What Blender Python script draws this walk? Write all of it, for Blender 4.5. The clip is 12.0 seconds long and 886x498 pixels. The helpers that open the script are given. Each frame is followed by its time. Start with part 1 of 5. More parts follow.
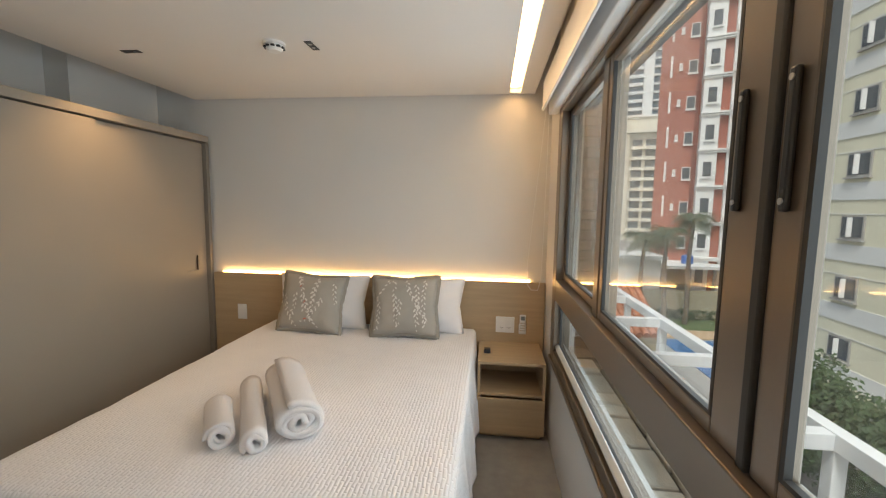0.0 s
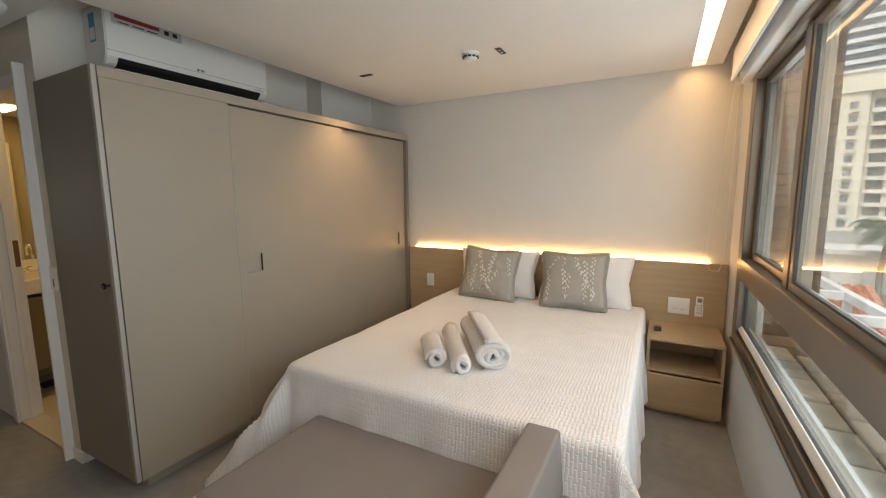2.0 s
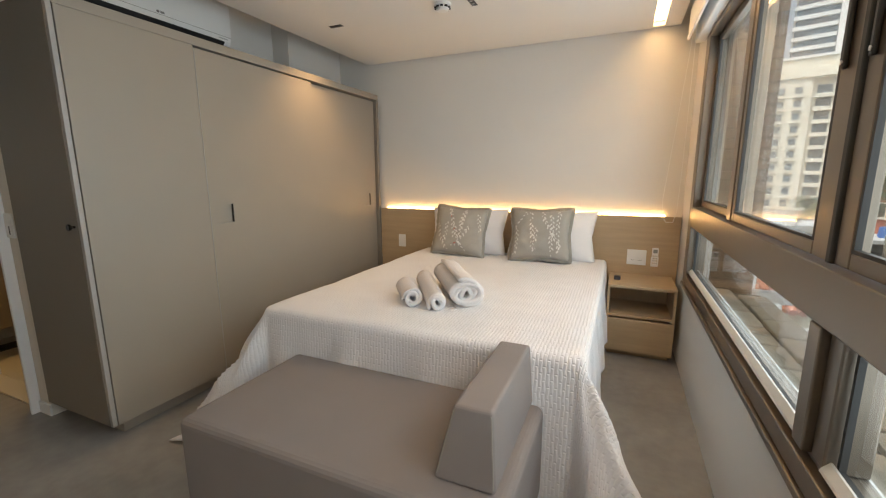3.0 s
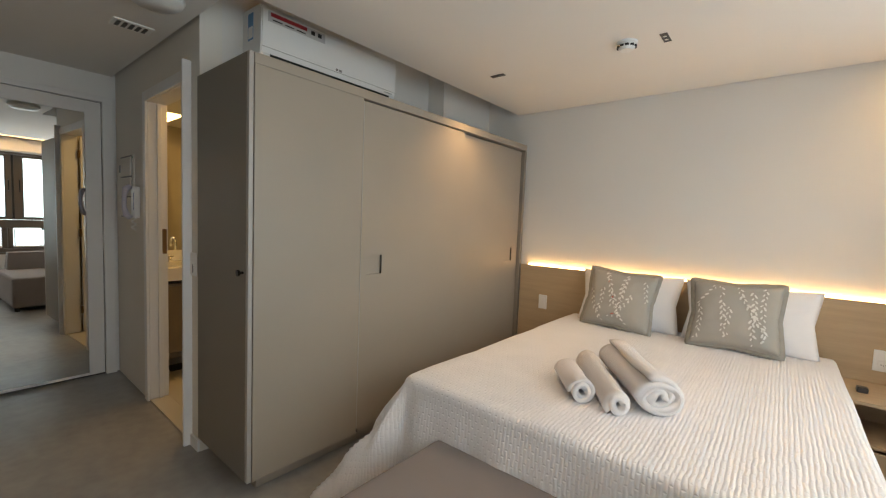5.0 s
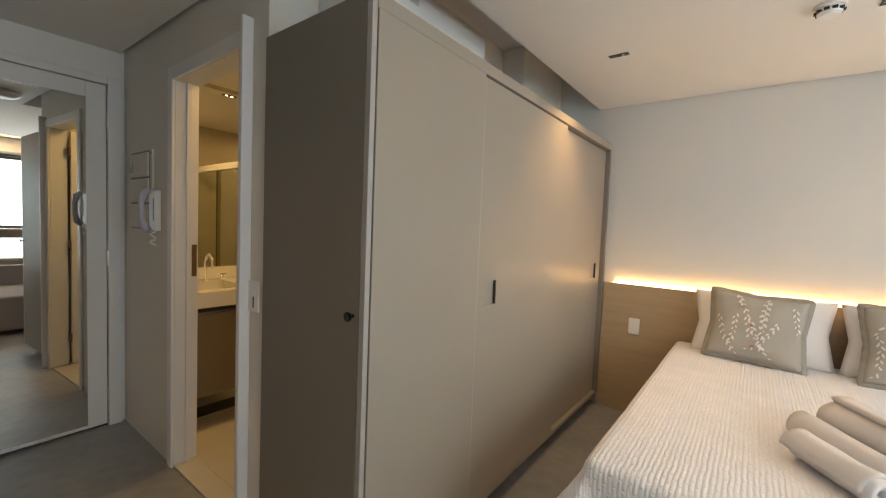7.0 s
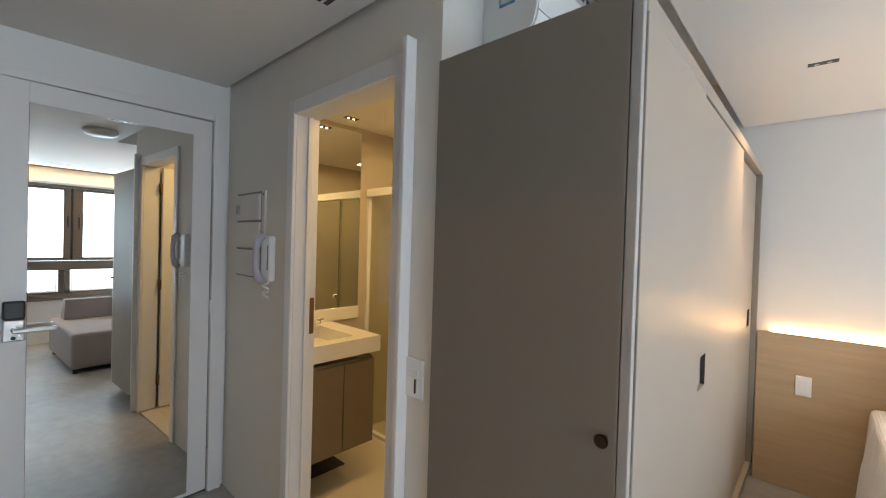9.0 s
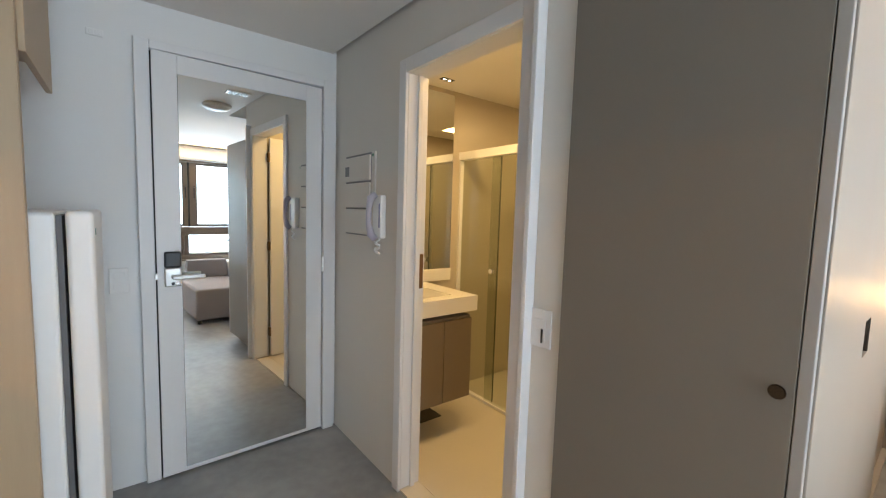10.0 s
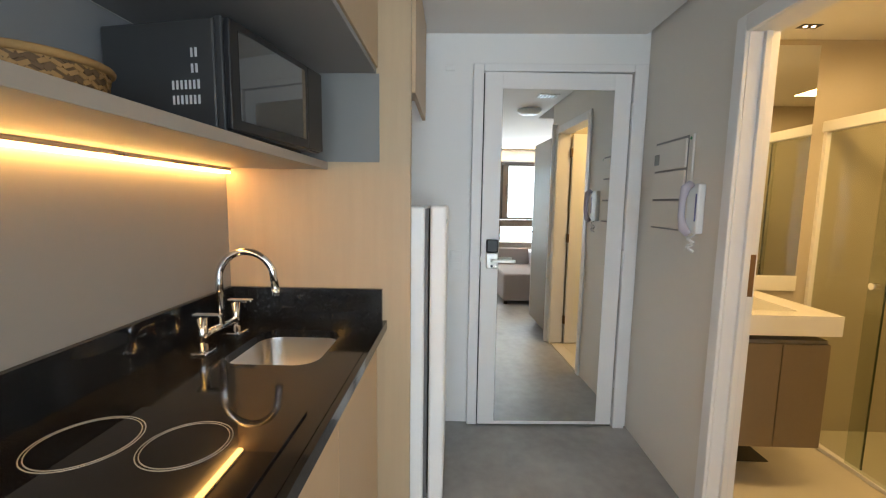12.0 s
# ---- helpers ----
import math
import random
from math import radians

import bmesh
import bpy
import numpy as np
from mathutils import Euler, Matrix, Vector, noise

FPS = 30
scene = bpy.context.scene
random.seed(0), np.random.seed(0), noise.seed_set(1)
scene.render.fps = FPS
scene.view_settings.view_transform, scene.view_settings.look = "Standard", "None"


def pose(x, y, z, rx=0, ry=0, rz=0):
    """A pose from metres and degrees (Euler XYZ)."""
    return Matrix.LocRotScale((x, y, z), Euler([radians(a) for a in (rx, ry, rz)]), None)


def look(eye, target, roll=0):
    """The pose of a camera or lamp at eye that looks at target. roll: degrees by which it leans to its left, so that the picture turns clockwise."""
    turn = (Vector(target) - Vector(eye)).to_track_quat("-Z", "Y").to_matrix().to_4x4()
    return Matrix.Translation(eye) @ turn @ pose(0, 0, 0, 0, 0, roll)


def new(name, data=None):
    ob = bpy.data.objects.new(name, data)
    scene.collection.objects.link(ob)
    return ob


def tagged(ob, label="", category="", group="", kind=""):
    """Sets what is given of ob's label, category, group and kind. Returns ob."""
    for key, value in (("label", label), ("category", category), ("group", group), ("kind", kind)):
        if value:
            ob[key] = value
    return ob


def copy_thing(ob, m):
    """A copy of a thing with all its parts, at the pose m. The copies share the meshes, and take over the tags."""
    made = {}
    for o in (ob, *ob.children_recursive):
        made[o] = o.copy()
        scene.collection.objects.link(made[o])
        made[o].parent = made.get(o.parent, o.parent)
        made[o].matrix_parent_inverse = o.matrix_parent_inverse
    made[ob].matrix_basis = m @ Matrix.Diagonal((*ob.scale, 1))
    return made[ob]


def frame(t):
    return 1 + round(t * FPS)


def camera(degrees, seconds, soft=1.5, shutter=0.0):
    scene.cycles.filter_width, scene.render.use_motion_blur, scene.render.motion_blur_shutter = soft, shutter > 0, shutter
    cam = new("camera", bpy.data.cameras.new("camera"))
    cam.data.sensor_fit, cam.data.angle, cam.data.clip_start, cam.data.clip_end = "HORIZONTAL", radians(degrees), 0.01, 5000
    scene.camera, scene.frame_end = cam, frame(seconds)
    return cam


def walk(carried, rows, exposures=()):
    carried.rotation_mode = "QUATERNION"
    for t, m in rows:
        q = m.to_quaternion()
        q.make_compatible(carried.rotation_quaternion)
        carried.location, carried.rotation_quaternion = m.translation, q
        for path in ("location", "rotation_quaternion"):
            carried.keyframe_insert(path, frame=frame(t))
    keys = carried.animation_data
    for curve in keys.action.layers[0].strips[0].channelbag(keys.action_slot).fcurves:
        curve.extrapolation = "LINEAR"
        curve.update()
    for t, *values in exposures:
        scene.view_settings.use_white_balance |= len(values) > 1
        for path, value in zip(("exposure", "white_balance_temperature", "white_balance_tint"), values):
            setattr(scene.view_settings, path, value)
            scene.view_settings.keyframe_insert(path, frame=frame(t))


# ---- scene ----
cam = camera(94.8, 12.0, soft=1.2)
PATH = [
    (0, (0.314, 0.302, 1.498), (0.083, 2.278, 1.295), 0.8),
    (0.5, (0.338, 0.246, 1.475), (-0.428, 2.081, 1.268), 1.1),
    (1, (0.313, 0.153, 1.469), (-0.801, 1.802, 1.265), 1.1),
    (1.5, (0.286, 0.049, 1.465), (-0.836, 1.695, 1.267), 0.4),
    (2, (0.289, -0.062, 1.447), (-0.647, 1.687, 1.189), -0.5),
    (2.5, (0.305, -0.130, 1.361), (-0.487, 1.677, 1.036), -0.7),
    (3, (0.299, -0.166, 1.274), (-0.488, 1.638, 0.919), -0.2),
    (3.5, (0.261, -0.174, 1.261), (-0.628, 1.591, 0.952), 0.5),
    (3.7, (0.228, -0.177, 1.271), (-0.726, 1.558, 1.010), 0.8),
    (5.3, (-0.187, 0.020, 1.325), (-1.477, 1.545, 1.192), 2.4),
    (5.5, (-0.281, 0.014, 1.325), (-1.551, 1.554, 1.188), 2.5),
    (6, (-0.522, -0.004, 1.337), (-1.743, 1.570, 1.187), 2.3),
    (6.5, (-0.735, 0.003, 1.326), (-1.946, 1.586, 1.179), 2.1),
    (6.7, (-0.821, 0.008, 1.327), (-2.032, 1.598, 1.194), 2.1),
    (8.5, (-1.493, -0.020, 1.454), (-2.780, 1.511, 1.432), 1.9),
    (9, (-1.585, -0.066, 1.467), (-2.940, 1.406, 1.437), 1.7),
    (9.5, (-1.671, -0.170, 1.442), (-3.122, 1.202, 1.347), 1.6),
    (10, (-1.711, -0.213, 1.388), (-3.278, 1.021, 1.217), 1.7),
    (10.5, (-1.719, -0.250, 1.363), (-3.429, 0.761, 1.131), 2.0),
    (11, (-1.700, -0.270, 1.359), (-3.555, 0.432, 1.112), 2.1),
    (11.5, (-1.680, -0.260, 1.357), (-3.633, 0.079, 1.108), 1.7),
    (12, (-1.706, -0.252, 1.381), (-3.692, -0.304, 1.150), 0.8),
]
EXPO = [(0.0, -0.12, 6450, 10), (1.5, 0.10, 6650, 10), (3.0, 0.16, 6500, 10), (6.7, 0.40, 6550, 10), (8.5, 0.95, 5850, 10), (9.5, 1.25, 5700, 10), (10.5, 1.68, 5750, 10), (12.0, 1.68, 5950, 10)]
walk(cam, [(t, look(eye, target, roll)) for t, eye, target, roll in PATH], EXPO)

# ---- world and large lights ----
world = bpy.data.worlds.new("sky")
scene.world = world
world.use_nodes = True
wn = world.node_tree.nodes
sky = wn.new("ShaderNodeTexSky")
sky.sky_type, sky.sun_disc = "NISHITA", False
sky.sun_elevation, sky.sun_rotation = radians(50), radians(200)
sky.air_density, sky.dust_density = 1.0, 4.0
hue = wn.new("ShaderNodeHueSaturation")
hue.inputs["Saturation"].default_value = 0.35
world.node_tree.links.new(sky.outputs[0], hue.inputs["Color"])
world.node_tree.links.new(hue.outputs[0], wn["Background"].inputs["Color"])
wn["Background"].inputs["Strength"].default_value = 0.15


def lamp(name, kind, energy, color, m, **kw):
    d = bpy.data.lights.new(name, kind)
    d.energy, d.color = energy, color
    for k, v in kw.items():
        if k == "size":
            d.size = v
        elif k == "size_y":
            d.shape, d.size_y = "RECTANGLE", v
        elif k == "angle":
            d.angle = radians(v)
        elif k == "spot":
            d.spot_size, d.spot_blend = radians(v), 0.9
        elif k == "soft":
            d.shadow_soft_size = v
    ob = new(name, d)
    ob.matrix_world = m
    return ob


WARM = (1.0, 0.62, 0.28)
lamp("sun", "SUN", 3.2, (1, 0.97, 0.92), look((0, 0, 30), (8, 14, 0)), angle=15)
# sky light through the window opening
lamp("window_light", "AREA", 41, (0.82, 0.93, 1.0), look((0.87, 1.0, 1.35), (-2, 1.0, 1.1)), size=3.4, size_y=1.4)
# recessed spots
lamp("spot_light", "SPOT", 26, WARM, look((-1.595, 2.335, 2.28), (-1.745, 2.355, 0)), spot=110, soft=0.02)
lamp("bath_light", "AREA", 5.5, (1, 0.59, 0.19), look((-3.3, 1.35, 2.26), (-3.3, 1.35, 0)), size=0.5, size_y=0.3)
lamp("bath_light", "AREA", 3.5, (1, 0.59, 0.19), look((-3.3, 2.6, 2.26), (-3.3, 2.6, 0)), size=0.4, size_y=0.3)

# ---- materials ----
def mat(name, color, rough=0.5, metal=0.0, var=0.06, scale=3.0, grain=60.0, bump=0.0, emit=0.0, stretch=(1, 1, 1), coat=0.0, tint=None, rand=0.0):
    """A surface with slow stains, fine grain and relief."""
    m = bpy.data.materials.new(name)
    m.use_nodes = True
    n, l = m.node_tree.nodes, m.node_tree.links
    b = n["Principled BSDF"]
    b.inputs["Roughness"].default_value, b.inputs["Metallic"].default_value = rough, metal
    b.inputs["Coat Weight"].default_value = coat
    tc, mp = n.new("ShaderNodeTexCoord"), n.new("ShaderNodeMapping")
    mp.inputs["Scale"].default_value = stretch
    l.new(tc.outputs["Object"], mp.inputs["Vector"])
    n1, n2 = n.new("ShaderNodeTexNoise"), n.new("ShaderNodeTexNoise")
    n1.inputs["Scale"].default_value, n2.inputs["Scale"].default_value = scale, grain
    n1.inputs["Detail"].default_value, n2.inputs["Detail"].default_value = 5, 3
    for t in (n1, n2):
        l.new(mp.outputs[0], t.inputs["Vector"])
    add = n.new("ShaderNodeMath")
    add.operation = "MULTIPLY_ADD"
    add.inputs[1].default_value = 0.4
    l.new(n2.outputs["Fac"], add.inputs[0])
    l.new(n1.outputs["Fac"], add.inputs[2])
    rmp = n.new("ShaderNodeMapRange")
    rmp.inputs["From Min"].default_value, rmp.inputs["From Max"].default_value = 0.4, 1.0
    l.new(add.outputs[0], rmp.inputs["Value"])
    mix = n.new("ShaderNodeMix")
    mix.data_type = "RGBA"
    c2 = tint or tuple(c * (1 + var) for c in color)
    mix.inputs["A"].default_value = (*[c * (1 - var) for c in color], 1)
    mix.inputs["B"].default_value = (*c2, 1)
    l.new(rmp.outputs[0], mix.inputs["Factor"])
    out = mix.outputs["Result"]
    if rand:
        oi, hs, mr = n.new("ShaderNodeObjectInfo"), n.new("ShaderNodeHueSaturation"), n.new("ShaderNodeMapRange")
        mr.inputs["To Min"].default_value, mr.inputs["To Max"].default_value = 1 - rand, 1 + rand
        l.new(oi.outputs["Random"], mr.inputs["Value"])
        l.new(mr.outputs[0], hs.inputs["Value"])
        l.new(out, hs.inputs["Color"])
        out = hs.outputs[0]
    l.new(out, b.inputs["Base Color"])
    if bump:
        bp = n.new("ShaderNodeBump")
        bp.inputs["Strength"].default_value, bp.inputs["Distance"].default_value = bump, 0.004
        l.new(n2.outputs["Fac"], bp.inputs["Height"])
        l.new(bp.outputs[0], b.inputs["Normal"])
    rr = n.new("ShaderNodeMapRange")
    rr.inputs["To Min"].default_value, rr.inputs["To Max"].default_value = max(0, rough - 0.06), min(1, rough + 0.06)
    l.new(n1.outputs["Fac"], rr.inputs["Value"])
    if rough > 0.08:
        l.new(rr.outputs[0], b.inputs["Roughness"])
    if emit:
        b.inputs["Emission Color"].default_value, b.inputs["Emission Strength"].default_value = (*color, 1), emit
    return m


def quilt_mat(name):
    """White quilted cotton: rows of short stitched channels."""
    m = mat(name, (0.84, 0.835, 0.86), 0.85, var=0.03, scale=4, grain=200)
    n, l = m.node_tree.nodes, m.node_tree.links
    tc, mp, br = n.new("ShaderNodeUVMap"), n.new("ShaderNodeMapping"), n.new("ShaderNodeTexBrick")
    wob, wmx = n.new("ShaderNodeTexNoise"), n.new("ShaderNodeMix")
    wob.inputs["Scale"].default_value = 18
    wmx.data_type, wmx.inputs["Factor"].default_value = "RGBA", 0.012
    l.new(tc.outputs[0], wob.inputs["Vector"])
    l.new(tc.outputs[0], wmx.inputs["A"])
    l.new(wob.outputs["Color"], wmx.inputs["B"])
    mp.inputs["Rotation"].default_value = (0, 0, radians(90))
    l.new(wmx.outputs["Result"], mp.inputs["Vector"])
    l.new(mp.outputs[0], br.inputs["Vector"])
    br.inputs["Scale"].default_value = 1.0
    br.inputs["Brick Width"].default_value, br.inputs["Row Height"].default_value = 0.052, 0.0145
    br.inputs["Mortar Size"].default_value, br.inputs["Mortar Smooth"].default_value = 0.0055, 1.0
    br.inputs["Color1"].default_value = br.inputs["Color2"].default_value = (1, 1, 1, 1)
    br.inputs["Mortar"].default_value = (0, 0, 0, 1)
    bp = n.new("ShaderNodeBump")
    bp.inputs["Strength"].default_value, bp.inputs["Distance"].default_value = 0.42, 0.005
    l.new(br.outputs["Color"], bp.inputs["Height"])
    l.new(bp.outputs[0], n["Principled BSDF"].inputs["Normal"])
    return m


def glass_mat(name, tint=(1, 1, 1)):
    m = bpy.data.materials.new(name)
    m.use_nodes = True
    n, l = m.node_tree.nodes, m.node_tree.links
    n.remove(n["Principled BSDF"])
    tr, gl, fr, mx = n.new("ShaderNodeBsdfTransparent"), n.new("ShaderNodeBsdfGlossy"), n.new("ShaderNodeLayerWeight"), n.new("ShaderNodeMixShader")
    pw, ma = n.new("ShaderNodeMath"), n.new("ShaderNodeMath")
    pw.operation, ma.operation = "POWER", "MULTIPLY_ADD"
    pw.inputs[1].default_value = 4.0
    ma.inputs[1].default_value, ma.inputs[2].default_value = 0.7, 0.035
    tr.inputs["Color"].default_value, gl.inputs["Roughness"].default_value = (*tint, 1), 0.0
    fr.inputs["Blend"].default_value = 0.5
    l.new(fr.outputs["Facing"], pw.inputs[0])
    l.new(pw.outputs[0], ma.inputs[0])
    l.new(ma.outputs[0], mx.inputs["Fac"])
    l.new(tr.outputs[0], mx.inputs[1])
    l.new(gl.outputs[0], mx.inputs[2])
    l.new(mx.outputs[0], n["Material Output"].inputs["Surface"])
    return m


WALL = mat("wall_paint", (0.72, 0.70, 0.67), 0.7, var=0.025, scale=1.5, grain=150, bump=0.05)
WALLG = mat("wall_paint_greige", (0.73, 0.70, 0.645), 0.7, var=0.025, scale=1.5, grain=150, bump=0.05)
WALLW = mat("wall_paint_white", (0.82, 0.82, 0.81), 0.65, var=0.02, scale=1.5, grain=150, bump=0.05)
CEIL = mat("ceiling_paint", (0.80, 0.78, 0.75), 0.8, var=0.02, scale=1.2, grain=150)
CEMENT = mat("burnished_cement", (0.295, 0.29, 0.28), 0.42, var=0.32, scale=1.7, grain=14, bump=0.03)
WHITE = mat("white_lacquer", (0.80, 0.80, 0.80), 0.4, var=0.02)
PLASTIC = mat("white_plastic", (0.82, 0.82, 0.81), 0.35, var=0.015)
GREIGE = mat("greige_laminate", (0.335, 0.295, 0.245), 0.42, var=0.03, grain=220, bump=0.02)
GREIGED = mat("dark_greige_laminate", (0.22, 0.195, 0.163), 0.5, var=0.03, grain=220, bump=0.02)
EDGE = mat("edge_band", (0.40, 0.38, 0.35), 0.35, var=0.02)
OAK = mat("pale_oak_laminate", (0.46, 0.345, 0.215), 0.5, var=0.045, scale=2.5, grain=30, stretch=(14, 14, 1), bump=0.03)
OAKH = mat("pale_oak_laminate_across", (0.46, 0.345, 0.215), 0.5, var=0.10, scale=2.5, grain=30, stretch=(1, 14, 14), bump=0.03)
ALU = mat("bronze_aluminium", (0.20, 0.165, 0.132), 0.34, metal=0.65, var=0.04, grain=120)
ALUD = mat("dark_gasket", (0.03, 0.03, 0.03), 0.6)
BLACK = mat("black_plastic", (0.015, 0.015, 0.016), 0.35)
CHROME = mat("chrome", (0.85, 0.85, 0.85), 0.08, metal=1.0, var=0.01)
STEEL = mat("brushed_steel", (0.62, 0.60, 0.57), 0.28, metal=1.0, var=0.03)
GRANITE = mat("black_granite", (0.012, 0.012, 0.013), 0.09, var=0.5, scale=90, grain=400, tint=(0.018, 0.018, 0.018))
COOKGLASS = mat("black_cooktop_glass", (0.006, 0.006, 0.007), 0.03, var=0.1)
FABRIC = mat("taupe_fabric", (0.265, 0.232, 0.225), 0.95, var=0.06, scale=4, grain=500, bump=0.25)
LINEN = mat("white_cotton", (0.83, 0.825, 0.84), 0.9, var=0.02, grain=400, bump=0.1)
TOWEL = mat("white_terry", (0.76, 0.735, 0.74), 0.95, var=0.03, grain=420, bump=0.5)
CUSH = mat("grey_linen_print", (0.40, 0.38, 0.34), 0.95, var=0.06, scale=5, grain=500, bump=0.25)
CUSHEDGE = mat("grey_piping", (0.33, 0.31, 0.27), 0.95, var=0.08, grain=400)
LEAF = mat("leaf_print", (0.74, 0.72, 0.68), 0.95, var=0.04)
QUILT = quilt_mat("white_quilt")
MIRROR = mat("mirror_silver", (0.88, 0.90, 0.89), 0.0, metal=1.0, var=0.0)
GLASS = glass_mat("window_glass", (0.95, 0.97, 0.96))
SHOWER = glass_mat("shower_glass", (0.86, 0.88, 0.83))
LED = mat("warm_led", (1.0, 0.58, 0.20), 0.5, emit=18.0)
LEDK = mat("warm_led_kitchen", (1.0, 0.50, 0.12), 0.5, emit=12.0)
LEDS = mat("warm_led_slot", (1.0, 0.62, 0.26), 0.5, emit=13.0)
TILE = mat("bath_tile", (0.62, 0.58, 0.50), 0.35, var=0.03, scale=2)
BATHWALL = mat("bath_wall_tile", (0.52, 0.47, 0.38), 0.35, var=0.03, scale=2)
VANITY = mat("brown_laminate", (0.20, 0.155, 0.105), 0.45, var=0.05)
CERAMIC = mat("white_ceramic", (0.85, 0.84, 0.82), 0.12, var=0.01, coat=0.3)
PAVER = mat("sandstone_paver", (0.60, 0.54, 0.45), 0.85, var=0.18, scale=9, grain=60, bump=0.5, rand=0.12)
JOINT = mat("dark_joint", (0.10, 0.09, 0.075), 0.95, var=0.2)
BRICKO = mat("grey_brown_brick", (0.22, 0.16, 0.125), 0.9, var=0.2, scale=9, grain=70, bump=0.5, rand=0.25)
WSTEEL = mat("white_painted_steel", (0.74, 0.76, 0.77), 0.45, var=0.04)


# ---- mesh helpers ----
def thing(name, loc, label="", category="", group="", kind=""):
    ob = new(name)
    ob.location = loc
    ob.empty_display_size = 0.1
    return tagged(ob, label, category, group, kind)


def part(name, bm, material, parent=None, label="", smooth=False):
    """Links a bmesh in world coordinates as one mesh under a thing or part."""
    me = bpy.data.meshes.new(name)
    root = parent
    while root is not None and root.parent is not None:
        root = root.parent
    if root is not None:
        bmesh.ops.translate(bm, verts=bm.verts, vec=-root.location)
    bmesh.ops.recalc_face_normals(bm, faces=bm.faces)
    bm.to_mesh(me)
    bm.free()
    me.materials.append(material)
    if smooth:
        for p in me.polygons:
            p.use_smooth = True
    ob = new(name, me)
    ob.parent = parent
    return tagged(ob, label)


def box_bm(lo, hi, bevel=0.0, seg=2, bm=None):
    own = bm is None
    bm = bm or bmesh.new()
    r = bmesh.ops.create_cube(bm, size=1)
    vs = r["verts"]
    for v in vs:
        v.co = Vector([lo[i] + (v.co[i] + 0.5) * (hi[i] - lo[i]) for i in range(3)])
    if bevel:
        es = list({e for v in vs for e in v.link_edges})
        bmesh.ops.bevel(bm, geom=es, offset=bevel, segments=seg, affect="EDGES", profile=0.5)
    return bm


def bx(name, lo, hi, material, parent=None, bevel=0.002, label="", seg=2):
    return part(name, box_bm(lo, hi, bevel, seg), material, parent, label)


def solid(name, lo, hi, material, label, category, kind="structure", bevel=0.0):
    ob = part(name, box_bm(lo, hi, bevel), material)
    return tagged(ob, label, category, kind=kind)


def cyl_bm(p0, p1, r0, r1=None, seg=20, bm=None, bevel=0.0):
    bm = bm or bmesh.new()
    p0, p1 = Vector(p0), Vector(p1)
    d = p1 - p0
    m = Matrix.Translation((p0 + p1) / 2) @ d.to_track_quat("Z", "Y").to_matrix().to_4x4()
    r = bmesh.ops.create_cone(bm, cap_ends=True, segments=seg, radius1=r0, radius2=r0 if r1 is None else r1, depth=d.length, matrix=m)
    if bevel:
        es = [e for e in {e for v in r["verts"] for e in v.link_edges} if e.calc_face_angle(0) > 1]
        bmesh.ops.bevel(bm, geom=es, offset=bevel, segments=2, affect="EDGES")
    return bm


def tube_bm(pts, r, seg=12, bm=None):
    """A round tube along points."""
    bm = bm or bmesh.new()
    pts = [Vector(p) for p in pts]
    rings, up = [], Vector((0.31, 0.17, 0.93))
    for i, p in enumerate(pts):
        d = (pts[min(i + 1, len(pts) - 1)] - pts[max(i - 1, 0)]).normalized()
        a = d.cross(up).normalized()
        b = d.cross(a)
        rad = r[i] if isinstance(r, (list, tuple)) else r
        rings.append([bm.verts.new(p + rad * (math.cos(2 * math.pi * k / seg) * a + math.sin(2 * math.pi * k / seg) * b)) for k in range(seg)])
    for q, s in zip(rings, rings[1:]):
        for k in range(seg):
            bm.faces.new((q[k], q[(k + 1) % seg], s[(k + 1) % seg], s[k]))
    bm.faces.new(rings[0])
    bm.faces.new(rings[-1])
    return bm


def prism_bm(profile, axis, a, b, bm=None):
    """Extrudes a closed outline of (u, v) along an axis; the outline lies in the other two axes, in order."""
    bm = bm or bmesh.new()
    o = [i for i in range(3) if i != axis]
    ends = []
    for w in (a, b):
        ring = []
        for u, v in profile:
            c = [0, 0, 0]
            c[axis], c[o[0]], c[o[1]] = w, u, v
            ring.append(bm.verts.new(c))
        ends.append(ring)
    n = len(profile)
    for k in range(n):
        bm.faces.new((ends[0][k], ends[0][(k + 1) % n], ends[1][(k + 1) % n], ends[1][k]))
    bm.faces.new(ends[0])
    bm.faces.new(ends[1])
    return bm


def grid_bm(nu, nv, fn, bm=None, uvfn=None):
    bm = bm or bmesh.new()
    vs = [[bm.verts.new(fn(i / nu, j / nv)) for j in range(nv + 1)] for i in range(nu + 1)]
    uv = bm.loops.layers.uv.verify() if uvfn else None
    for i in range(nu):
        for j in range(nv):
            ids = ((i, j), (i + 1, j), (i + 1, j + 1), (i, j + 1))
            f = bm.faces.new([vs[a][b] for a, b in ids])
            if uv:
                for lp, (a, b) in zip(f.loops, ids):
                    lp[uv].uv = uvfn(a / nu, b / nv)
    return bm

